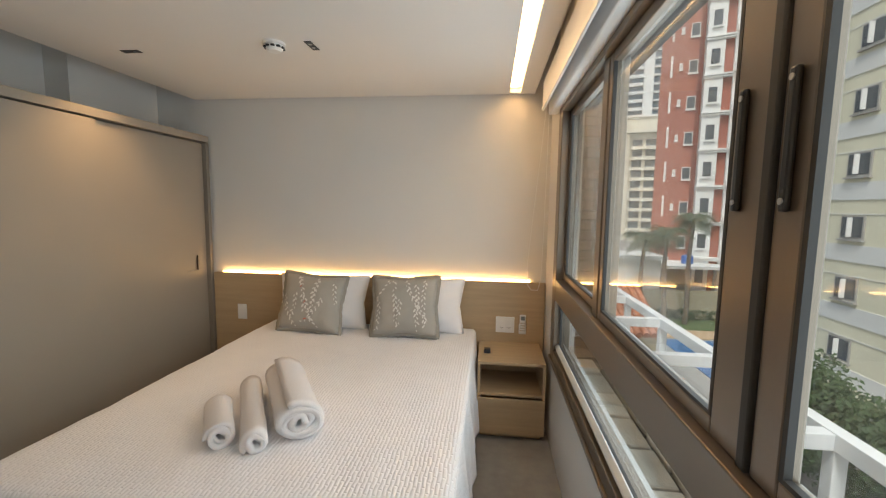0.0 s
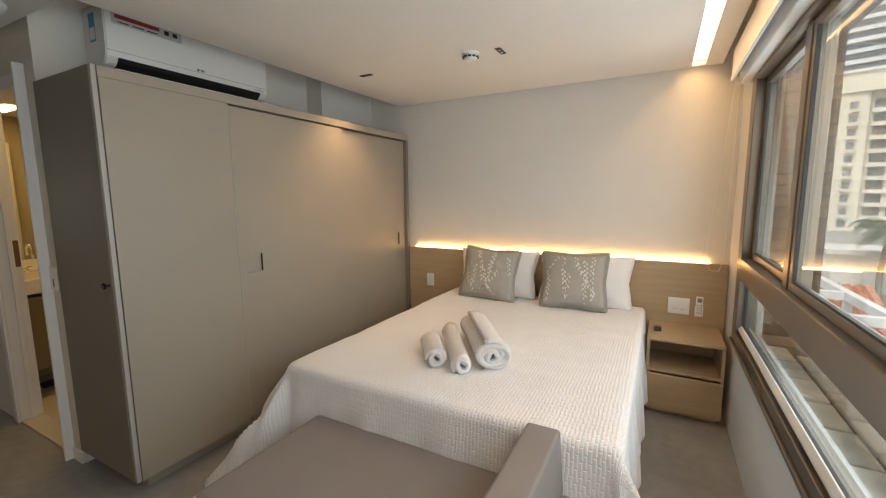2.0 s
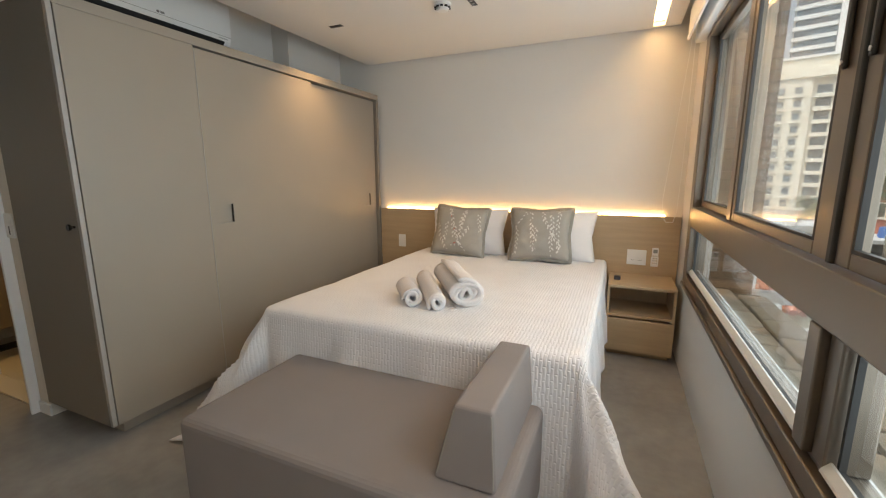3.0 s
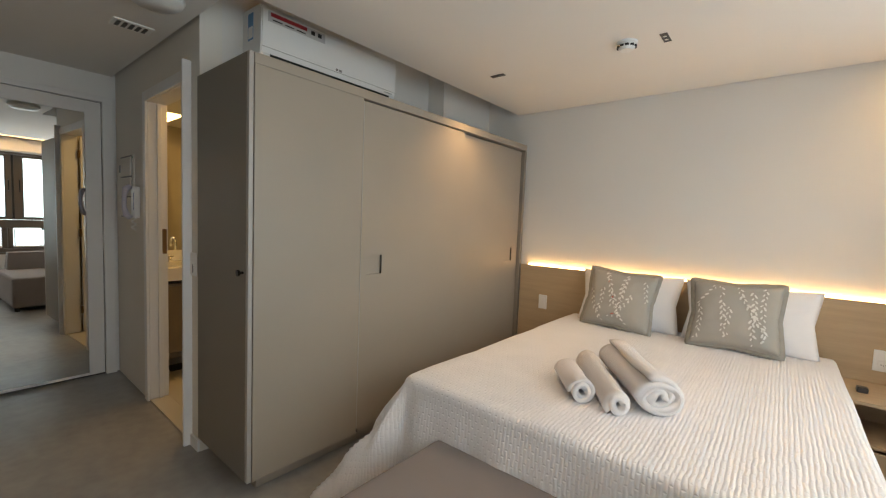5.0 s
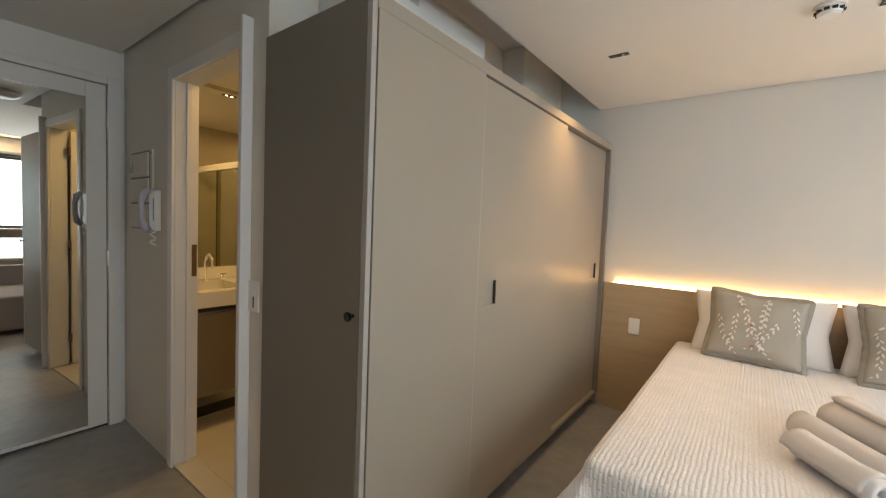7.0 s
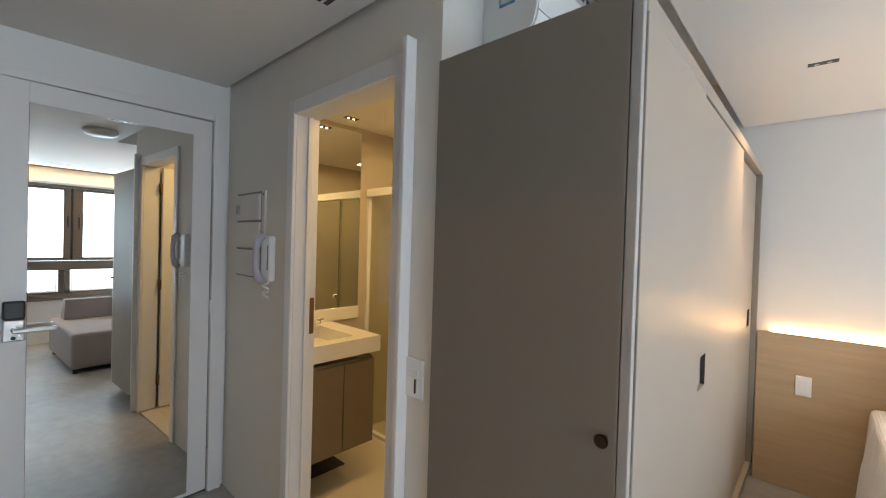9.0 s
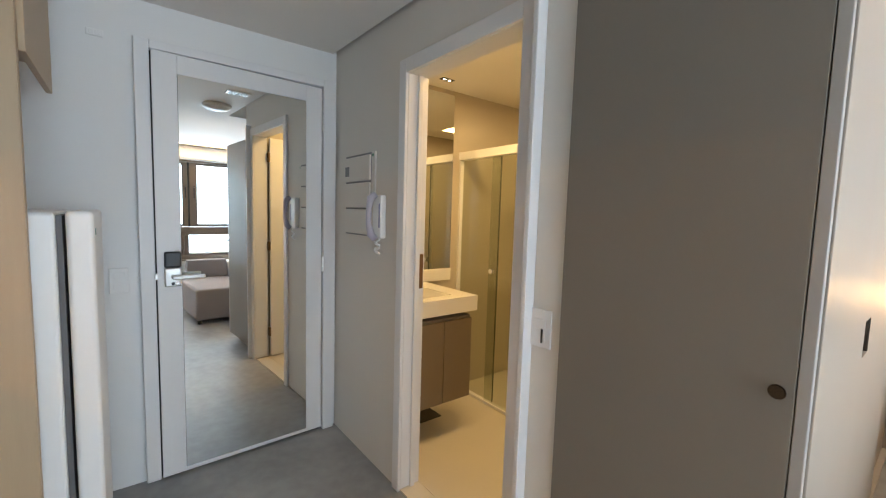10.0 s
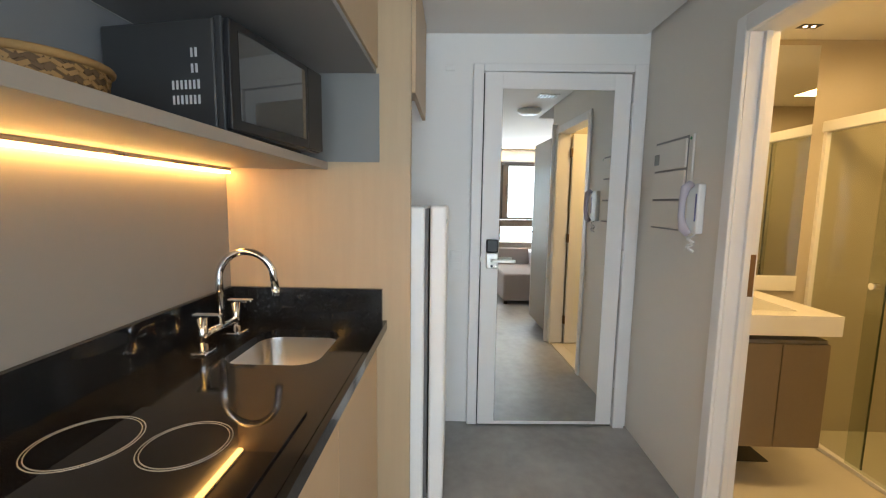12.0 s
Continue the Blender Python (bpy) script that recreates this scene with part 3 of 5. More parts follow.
def print_cushion(seed, pose_m, label):
    w, h, t = 0.45, 0.395, 0.15
    p = pillow("throw_pillow", w, h, t, CUSH, label, "printed cushions on the bed")
    rng = random.Random(seed)
    bm, stems, red = bmesh.new(), bmesh.new(), bmesh.new()
    for k in range(8):
        u, v = -0.85 + 1.7 * (k + rng.random()) / 8, 0.93 if k % 3 else 0.25
        ang = -math.pi / 2 + rng.uniform(-0.30, 0.30)
        pts = []
        for i in range(rng.randint(11, 20)):
            pts.append(cushion_pt(u, v, -1, w, h, t) + Vector((0, -0.0035, 0)))
            ang += rng.uniform(-0.13, 0.13)
            u, v = u + 0.085 * math.cos(ang), v + 0.085 * math.sin(ang)
            if abs(u) > 0.88 or v < -0.88:
                break
            if rng.random() < 0.88:
                sd = 1 if i % 2 else -1
                leaf_bm(red if rng.random() < 0.03 else bm, u + sd * 0.035, v + rng.uniform(-0.01, 0.02), ang + sd * rng.uniform(0.3, 0.8), rng.uniform(0.008, 0.0145), w, h, t)
        if len(pts) > 2:
            tube_bm(pts, 0.0007, 4, stems)
    part("leaf_print", bm, LEAF, p, "pale printed leaves")["kind"] = "stuff"
    part("stem_print", stems, CUSHEDGE, p)
    part("bud_print", red, mat("bud_red", (0.5, 0.16, 0.12), 0.9), p)["kind"] = "stuff"
    # ruffled flange round the seam
    fl = bmesh.new()
    loop = []
    for i in range(160):
        s = i / 160 * 4
        e, f = int(s), (s % 1) * 2 - 1
        u, v = ((f, 1), (1, -f), (-f, -1), (-1, f))[e]
        loop.append((u, v, i))
    rows = []
    for u, v, i in loop:
        c = cushion_pt(u, v, -1, w, h, t)
        d = Vector((u if abs(u) > 0.97 else u * 0.15, 0, v if abs(v) > 0.97 else v * 0.15)).normalized()
        rip = 0.005 * math.sin(i * 1.15) + 0.003 * math.sin(i * 0.37)
        rows.append([fl.verts.new(c - d * 0.006 + Vector((0, -0.003, 0))), fl.verts.new(c + d * 0.021 + Vector((0, rip, 0))), fl.verts.new(c + d * 0.020 + Vector((0, rip + 0.003, 0))), fl.verts.new(c - d * 0.006 + Vector((0, 0.003, 0)))])
    for a, b in zip(rows, rows[1:] + rows[:1]):
        for k in range(3):
            fl.faces.new((a[k], a[k + 1], b[k + 1], b[k]))
    part("flange", fl, CUSHEDGE, p, "frayed dark edge", True)
    p.matrix_basis = pose_m
    return p


wp = pillow("bed_pillow", 0.69, 0.40, 0.17, LINEN, "white cotton pillow leaning on the headboard", "white pillows")
wp.matrix_basis = pose_m = pose(-0.90, 3.13, 0.80, -14, 0, 0)
copy_thing(wp, pose(-0.20, 3.13, 0.80, -14, 0, 1))
print_cushion(3, pose(-0.918, 2.985, 0.818, -17, 3, -2), "grey cushion printed with pale leafy twigs")
print_cushion(8, pose(-0.255, 2.985, 0.822, -17, -1, 1), "grey cushion printed with pale leafy twigs and red buds")


# ---- rolled towels ----
def towel(loc, ang, length, rad, turns, squash, label, seed):
    t = thing("rolled_towel", loc, label, "towel", "rolled towels on the bed")
    rng = random.Random(seed)
    n = int(26 * turns)
    th = rad / (turns + 0.35) * 0.93
    inner, outer = [], []
    for i in range(n + 1):
        a = i / n * turns * 2 * math.pi
        r = rad * 0.10 + (rad * 0.90 - th) * (i / n) + rad * 0.06 * math.sin(a * 2.3 + seed)
        c, s = math.cos(a - 0.5), math.sin(a - 0.5) * squash
        inner.append((r * c, r * s))
        outer.append(((r + th) * c, (r + th) * s))
    prof = inner + outer[::-1]
    low = min(v for _, v in prof)
    bm = bmesh.new()
    m = 14
    rings = []
    for j in range(m + 1):
        f = j / m
        y = (f - 0.5) * length
        sc = 1 - 0.05 * math.sin(f * 3) + 0.02 * noise.noise((f * 4, seed, 0))
        ring = []
        for k, (x, z) in enumerate(prof):
            tele = 0.010 * math.sin(k * 0.11 + seed) * (1 if j in (0, m) else 0)
            nz = 0.003 * noise.noise((x * 25, y * 12, z * 25 + seed))
            ring.append(bm.verts.new((x * sc + nz, y + tele, (z - low) * sc + nz * 0.5)))
        rings.append(ring)
    K = len(prof)
    for a, b in zip(rings, rings[1:]):
        for k in range(K):
            bm.faces.new((a[k], a[(k + 1) % K], b[(k + 1) % K], b[k]))
    for ring in (rings[0], rings[-1]):
        for k in range(n):
            bm.faces.new((ring[k], ring[k + 1], ring[K - 2 - k], ring[K - 1 - k]))
    for v in bm.verts:
        v.co += Vector(loc)
    part("roll", bm, TOWEL, t, smooth=True)
    t.rotation_euler = (0, 0, radians(ang))
    return t


towel((-0.715, 1.70, BZ + 0.002), 36, 0.27, 0.056, 2.6, 0.90, "small white towel tightly rolled on the bed", 1)
towel((-0.630, 1.79, BZ + 0.002), 33, 0.51, 0.054, 1.7, 0.95, "slim white hand towel rolled on the bed", 2)
towel((-0.515, 1.885, BZ + 0.002), 34, 0.50, 0.10, 3.4, 0.80, "large white bath towel rolled on the bed", 3)

# ---- nightstand ----
ns = thing("nightstand", (0.455, 3.05, 0), "pale oak nightstand with an open shelf and drawer", "nightstand")
NX0, NX1, NY0 = 0.252, 0.685, 2.855
bx("plinth", (NX0 + 0.02, NY0 + 0.03, 0), (NX1 - 0.02, 3.26, 0.05), OAK, ns)
bx("top", (NX0, NY0, 0.495), (NX1, 3.26, 0.515), OAKH, ns)
bx("side", (NX0, NY0, 0.05), (NX0 + 0.018, 3.26, 0.494), OAK, ns)
bx("side", (NX1 - 0.018, NY0, 0.05), (NX1, 3.26, 0.494), OAK, ns)
bx("shelf", (NX0 + 0.019, NY0 + 0.003, 0.287), (NX1 - 0.019, 3.26, 0.305), OAKH, ns)
bx("back", (NX0 + 0.019, 3.24, 0.304), (NX1 - 0.019, 3.26, 0.494), OAK, ns)
bx("bottom", (NX0 + 0.019, NY0 + 0.02, 0.052), (NX1 - 0.019, 3.26, 0.07), OAK, ns)
bx("drawer_front", (NX0 + 0.002, NY0 - 0.018, 0.040), (NX1 - 0.002, NY0 - 0.001, 0.278), OAKH, ns, 0.002)
cl = thing("small_clock", (0.31, 3.02, 0.515), "small black digital clock on the nightstand", "clock")
bx("case", (0.288, 3.0, 0.5155), (0.332, 3.045, 0.545), BLACK, cl, 0.006)
bx("face", (0.293, 2.9985, 0.520), (0.327, 3.0, 0.540), mat("clock_face", (0.06, 0.06, 0.07), 0.15), cl, 0)

# ---- ottoman sofa at the foot of the bed ----
sf = thing("sofa", (-0.52, 0.95, 0), "taupe fabric chaise with a wedge bolster at the bed foot", "sofa")
bm = box_bm((-1.118, 0.672, 0.05), (0.085, 1.283, 0.42), 0.03, 4)
part("seat", bm, FABRIC, sf, smooth=False)
bm = bmesh.new()
base = ((-0.142, 0.768), (0.042, 0.768), (0.042, 1.276), (-0.142, 1.276))
crown = ((-0.088, 0.786), (0.026, 0.786), (0.026, 1.270), (-0.088, 1.270))
lo = [bm.verts.new((x, y, 0.421)) for x, y in base]
hi = [bm.verts.new((x, y, 0.655)) for x, y in crown]
bm.faces.new(lo)
bm.faces.new(hi)
for k in range(4):
    bm.faces.new((lo[k], lo[(k + 1) % 4], hi[(k + 1) % 4], hi[k]))
bmesh.ops.recalc_face_normals(bm, faces=bm.faces)
bmesh.ops.bevel(bm, geom=list(bm.edges), offset=0.014, segments=4, affect="EDGES", profile=0.6)
part("bolster", bm, FABRIC, sf)
seam = [(-0.132, 0.770, 0.44), (-0.086, 0.787, 0.638), (-0.078, 0.789, 0.648), (0.012, 0.789, 0.648), (0.022, 0.787, 0.64), (0.036, 0.770, 0.44)]
part("seam", tube_bm(seam, 0.0018, 6), CUSHEDGE, sf)
for x in (-1.05, 0.0):
    for y in (0.72, 1.18):
        part("foot", cyl_bm((x, y, 0), (x, y, 0.05), 0.025, seg=14), BLACK, sf)

# ---- ceiling fittings ----
sd = thing("smoke_detector", (-0.772, 2.293, HC), "white round smoke detector on the ceiling", "smoke detector")
part("base", cyl_bm((-0.772, 2.293, HC), (-0.772, 2.293, HC - 0.012), 0.052, seg=32), PLASTIC, sd)
part("dome", cyl_bm((-0.772, 2.293, HC - 0.012), (-0.772, 2.293, HC - 0.042), 0.046, 0.036, seg=32, bevel=0.005), PLASTIC, sd)
for k in range(10):
    a = 2 * math.pi * k / 10
    c = (-0.772 + 0.0405 * math.cos(a), 2.293 + 0.0405 * math.sin(a))
    bx("vent_slit", (c[0] - 0.009, c[1] - 0.009, HC - 0.029), (c[0] + 0.009, c[1] + 0.009, HC - 0.020), BLACK, sd, 0.002)


def downlight(cx, cy, z, lx, ly, label, lit=True):
    t = thing("recessed_spot", (cx, cy, z), label, "light", "recessed spots")
    bx("bezel", (cx - lx / 2, cy - ly / 2, z - 0.003), (cx + lx / 2, cy + ly / 2, z - 0.0005), BLACK, t, 0)
    n = max(1, round(max(lx, ly) / 0.045))
    for k in range(n):
        o = (k - (n - 1) / 2) * 0.042
        c = (cx + (o if lx > ly else 0), cy + (o if ly >= lx else 0))
        part("lens", cyl_bm((c[0], c[1], z - 0.004), (c[0], c[1], z - 0.0032), 0.009, seg=16), LEDS if lit else CHROME, t)


downlight(-0.599, 2.34, HC, 0.035, 0.11, "narrow black two-lens recessed spot", False)
downlight(-1.595, 2.337, HC, 0.10, 0.035, "narrow two-lens recessed spot above the wardrobe doors", False)
downlight(-3.96, 1.55, 2.30, 0.05, 0.10, "two-lens recessed bathroom spot", True)
pl = thing("ceiling_lamp", (-2.35, 0.62, 2.30), "white round flush ceiling lamp in the hall", "ceiling lamp")
part("dish", cyl_bm((-2.35, 0.62, 2.303), (-2.35, 0.62, 2.256), 0.125, 0.10, seg=40, bevel=0.012), PLASTIC, pl, smooth=True)
vt = thing("ceiling_vent", (-2.86, 0.66, 2.31), "white slotted ceiling air vent", "vent")
VZ = HC + 0.036 * (2.86 - 1.975) / (4.147 - 1.975)
bx("frame", (-2.92, 0.56, VZ - 0.008), (-2.80, 0.74, VZ + 0.004), PLASTIC, vt, 0.003)
for k in range(5):
    bx("slot", (-2.90, 0.578 + 0.03 * k, VZ - 0.0095), (-2.82, 0.596 + 0.03 * k, VZ - 0.0082), BLACK, vt, 0)

# ---- entrance door with a mirror ----
DX = XW
fr = thing("door_frame", (DX, 0.34, 0), "white lacquered frame of the entrance door", "door frame", kind="structure")
bx("jamb", (DX - 0.02, -0.155, 0), (DX + 0.032, -0.095, 2.16), WHITE, fr, 0.004)
bx("jamb", (DX - 0.02, 0.749, 0), (DX + 0.032, 0.817, 2.16), WHITE, fr, 0.004)
bx("head", (DX - 0.02, -0.095, 2.117), (DX + 0.032, 0.749, 2.16), WHITE, fr, 0.004)
# black sheet behind the leaf paints the shade in the door gaps
bx("gap_shade", (DX + 0.0005, -0.094, 0.0), (DX + 0.003, 0.748, 2.116), BLACK, fr, 0)
dr = thing("door_1", (DX, 0.34, 0), "white entrance door faced with a tall mirror", "door", kind="structure")
XD = DX + 0.012
bx("leaf_stile", (DX + 0.003, -0.090, 0.012), (XD, 0.012, 2.112), WHITE, dr, 0.002)
bx("leaf_stile", (DX + 0.003, 0.648, 0.012), (XD, 0.744, 2.112), WHITE, dr, 0.002)
bx("leaf_rail", (DX + 0.003, 0.012, 2.021), (XD, 0.648, 2.112), WHITE, dr, 0.002)
bx("leaf_rail", (DX + 0.003, 0.012, 0.012), (XD, 0.648, 0.032), WHITE, dr, 0.002)
bx("mirror", (DX + 0.003, 0.013, 0.033), (DX + 0.0125, 0.647, 2.020), MIRROR, dr, 0, "tall mirror")
for z in (0.21, 1.06, 1.905):
    part("hinge", cyl_bm((XD + 0.008, 0.748, z - 0.045), (XD + 0.008, 0.748, z + 0.045), 0.008, seg=12), STEEL, dr)
lk = bx("lock_plate", (XD + 0.001, -0.062, 0.992), (XD + 0.022, 0.008, 1.085), STEEL, dr, 0.006, "steel and black digital lock")
bx("keypad", (XD + 0.001, -0.062, 1.087), (XD + 0.026, 0.008, 1.165), BLACK, lk, 0.008)
part("lever_stem", cyl_bm((XD + 0.02, -0.025, 1.042), (XD + 0.058, -0.025, 1.042), 0.011, seg=16), STEEL, lk, smooth=True)
bx("lever", (XD + 0.05, -0.035, 1.032), (XD + 0.066, 0.105, 1.052), STEEL, lk, 0.005)
part("thumb_turn", cyl_bm((XD + 0.022, -0.028, 1.008), (XD + 0.026, -0.028, 1.008), 0.008, seg=12), BLACK, lk)
bx("latch", (XD + 0.001, -0.100, 1.03), (XD + 0.012, -0.088, 1.06), STEEL, dr, 0.001)
dr.location.x += 0.015
dr.rotation_euler = (0, 0, radians(2.3))
mk = plate("sensor_plate", 0, 0, 0.06, 0.03, 0, "small white sensor plate above the door", [(-0.02, -0.002, -0.008, 0.008), (0.002, 0.02, -0.008, 0.008)], "sensor")
mk.matrix_basis = pose(DX + 0.0005, -0.287, 2.14, 0, 0, 90)
wsk = plate("wall_socket", 0, 0, 0.075, 0.12, 0, "white wall socket beside the fridge", [(-0.022, 0.022, 0.012, 0.04), (-0.022, 0.022, -0.04, -0.012)])
wsk.matrix_basis = pose(DX + 0.0005, -0.235, 1.03, 0, 0, 90)

# ---- bathroom doorway ----
bf = thing("bathroom_door_frame", (-3.0, YB, 0), "white lacquered bathroom door casing", "door frame", kind="structure")
for x0, x1 in ((-3.392, -3.335), (-2.645, -2.577)):
    bx("casing", (x0, YB - 0.016, 0), (x1, YB - 0.0005, 2.09), WHITE, bf, 0.004)
bx("casing", (-3.335, YB - 0.016, 2.025), (-2.645, YB - 0.0005, 2.09), WHITE, bf, 0.004)
bx("cover_strip", (-2.576, YB - 0.045, 0), (-2.556, YB - 0.0005, 2.12), WHITE, bf, 0.003)
bx("lining", (-3.359, YB, 0.011), (-3.335, YB + 0.112, 2.049), WHITE, bf, 0.002)
bx("lining", (-2.645, YB, 0.011), (-2.621, YB + 0.112, 2.049), WHITE, bf, 0.002)
bx("lining", (-3.335, YB, 2.025), (-2.645, YB + 0.112, 2.049), WHITE, bf, 0.002)
bx("stop", (-3.335, YB + 0.05, 0.011), (-3.32, YB + 0.075, 2.025), WHITE, bf, 0.002)
bx("strike_plate", (-3.336, YB + 0.078, 1.02), (-3.331, YB + 0.104, 1.19), mat("aged_brass", (0.20, 0.12, 0.06), 0.4, metal=0.8), bf, 0.002, "aged brass strike plate")
bl = thing("bathroom_door", (-2.660, 1.28, 0.02), "white bathroom door standing open inwards", "door", kind="structure")
bx("leaf", (-2.680, 0.963, 0.02), (-2.648, 1.60, 2.02), WHITE, bl, 0.003)
for z in (0.25, 1.05, 1.85):
    bx("hinge", (-2.684, 0.946, z - 0.04), (-2.644, 0.961, z + 0.04), mat("aged_brass_hinge", (0.20, 0.13, 0.07), 0.4, metal=0.8), bl, 0.002)
bx("skirting", (-2.555, YB - 0.013, 0), (-2.447, YB - 0.001, 0.065), WHITE, None, 0.002)
tagged(bpy.data.objects["skirting"], "short white skirting beside the wardrobe", "baseboard", kind="structure")
sw = plate("light_switch", -2.520, 1.033, 0.082, 0.125, YB - 0.001, "white light switch beside the bathroom door", [(-0.022, 0.022, 0.002, 0.03), (-0.022, 0.022, -0.042, -0.002)], "switch")
bx("rocker_shadow", (-2.513, YB - 0.0135, 0.988), (-2.506, YB - 0.012, 1.033), BLACK, sw, 0)

# electric panel and intercom
ep = thing("electric_panel", (-3.82, YB, 1.48), "white plastic electric panel with three covers", "electric panel")
bx("tray", (-3.97, YB - 0.012, 1.255), (-3.625, YB - 0.0005, 1.705), WALLG, ep, 0.004)
for z0, z1 in ((1.265, 1.40), (1.41, 1.545), (1.555, 1.69)):
    bx("cover", (-3.962, YB - 0.024, z0), (-3.66, YB - 0.013, z1), WALLG, ep, 0.005)
bx("gap", (-3.965, YB - 0.0135, 1.257), (-3.657, YB - 0.0122, 1.702), mat("panel_gap", (0.25, 0.25, 0.25), 0.6), ep, 0)
bx("breaker_window", (-3.95, YB - 0.0265, 1.585), (-3.90, YB - 0.0245, 1.64), mat("smoke_window", (0.30, 0.30, 0.29), 0.2), ep, 0.001)
part("mark", cyl_bm((-3.642, YB - 0.013, 1.685), (-3.642, YB - 0.014, 1.685), 0.008, seg=12), mat("green_dot", (0.05, 0.25, 0.12), 0.5), ep)
ic = thing("intercom", (-3.555, YB, 1.36), "white intercom handset on the hall wall", "intercom")
bx("wall_base", (-3.600, YB - 0.035, 1.255), (-3.515, YB - 0.0005, 1.475), PLASTIC, ic, 0.008)
pts = [(-3.545, YB - 0.05, 1.475), (-3.545, YB - 0.075, 1.455), (-3.545, YB - 0.085, 1.40), (-3.545, YB - 0.085, 1.33), (-3.545, YB - 0.072, 1.275), (-3.545, YB - 0.05, 1.255)]
HAND = mat("lilac_grey_plastic", (0.46, 0.45, 0.54), 0.4)
part("handset", tube_bm(pts, [0.017, 0.020, 0.014, 0.014, 0.020, 0.017], 14), HAND, ic, "grey-white handset", True)
bx("key_strip", (-3.532, YB - 0.0365, 1.31), (-3.522, YB - 0.0352, 1.43), mat("key_blue", (0.15, 0.16, 0.35), 0.4), ic, 0)
cord = [(-3.555 + 0.018 * math.sin(i * 0.9), YB - 0.03 + 0.012 * math.cos(i * 0.9), 1.255 - 0.006 * i if i < 14 else 1.171 + 0.006 * (i - 14)) for i in range(26)]
part("coil_cord", tube_bm(cord, 0.004, 8), PLASTIC, ic, smooth=True)

# ---- bathroom ----
vn = thing("vanity", (-3.85, 1.25, 0.23), "wall-hung taupe vanity with a white ceramic basin", "vanity")
VX = -3.575
bx("cabinet", (-4.14, 0.95, 0.235), (VX - 0.02, 1.505, 0.76), GREIGED, vn, 0.002)
for y0, y1 in ((1.0, 1.283), (1.287, 1.503)):
    bx("cabinet_door", (VX - 0.018, y0, 0.237), (VX, y1, 0.745), VANITY, vn, 0.002)
for z0, z1 in ((0.237, 0.40), (0.404, 0.57), (0.574, 0.745)):
    bx("drawer", (VX - 0.018, 0.945, z0), (VX, 0.996, z1), VANITY, vn, 0.002)
bm = bmesh.new()
for lo, hi in (((-4.14, 0.945, 0.79), (-4.05, 1.535, 0.885)), ((-3.65, 0.945, 0.79), (VX + 0.012, 1.535, 0.885)), ((-4.05, 0.945, 0.79), (-3.65, 1.02, 0.885)), ((-4.05, 1.40, 0.79), (-3.65, 1.535, 0.885)), ((-4.05, 1.02, 0.79), (-3.65, 1.40, 0.80))):
    box_bm(lo, hi, bm=bm)
bmesh.ops.remove_doubles(bm, verts=bm.verts, dist=1e-4)
part("basin", bm, CERAMIC, vn, "white square-edged basin")
bx("backsplash", (-4.141, 0.945, 0.886), (-4.12, 1.765, 0.975), CERAMIC, vn, 0.002)
tp = thing("basin_tap", (-4.0, 1.36, 0.885), "chrome swan-neck basin tap with cross handles", "tap")
arc = [(-4.02, 1.27, 0.886), (-4.02, 1.27, 1.02)] + [(-4.02 + 0.055 - 0.055 * math.cos(a), 1.27, 1.02 + 0.055 * math.sin(a)) for a in [math.pi * k / 10 for k in range(1, 11)]] + [(-3.91, 1.27, 0.99)]
part("spout", tube_bm(arc, 0.011, 12), CHROME, tp, smooth=True)
for y in (1.16, 1.38):
    part("handle", cyl_bm((-4.02, y, 0.886), (-4.02, y, 0.925), 0.012, seg=14), CHROME, tp, smooth=True)
    part("cross_handle", tube_bm([(-4.02, y - 0.03, 0.93), (-4.02, y + 0.03, 0.93)], 0.006, 8), CHROME, tp, smooth=True)
bmz = thing("bathroom_mirror", (-4.13, 1.36, 1.6), "large frameless bathroom mirror above the basin", "mirror")
bx("mirror_glass", (-4.141, 0.95, 0.977), (-4.132, 1.765, 2.27), MIRROR, bmz, 0)
sh = thing("shower_screen", (-3.3, 1.85, 0.012), "clear glass shower screen with white rails", "shower screen")
bx("top_rail", (-4.14, 1.825, 1.80), (-2.585, 1.875, 1.86), WHITE, sh, 0.004)
bx("bottom_track", (-4.14, 1.83, 0.013), (-2.585, 1.87, 0.035), WHITE, sh, 0.003)
bx("wall_profile", (-4.14, 1.835, 0.036), (-4.115, 1.865, 1.799), WHITE, sh, 0.002)
for x0, x1, y in ((-4.113, -3.72, 1.862), (-3.78, -3.1, 1.84), (-3.12, -2.60, 1.862)):
    g = bx("glass_panel", (x0, y - 0.004, 0.037), (x1, y + 0.004, 1.798), SHOWER, sh, 0)
    g.visible_shadow = False
    bx("glass_edge", (x1, y - 0.004, 0.037), (x1 + 0.004, y + 0.004, 1.798), mat("glass_edge_green", (0.03, 0.05, 0.035), 0.3), sh, 0)
part("glass_knob", cyl_bm((-3.735, 1.838, 0.995), (-3.735, 1.805, 0.995), 0.018, seg=18, bevel=0.003), CHROME, sh)
bx("niche_shelf", (-3.6, 3.12, 1.25), (-3.1, 3.298, 1.275), BATHWALL, None, 0.002)
tagged(bpy.data.objects["niche_shelf"], "beige shelf on the shower wall", "shelf")
fg = thing("floor_mat_drain", (-3.75, 1.25, 0.012), "dark linear drain grate under the vanity", "drain")
bx("grate", (-3.95, 1.10, 0.0125), (-3.80, 1.46, 0.018), BLACK, fg, 0.001)

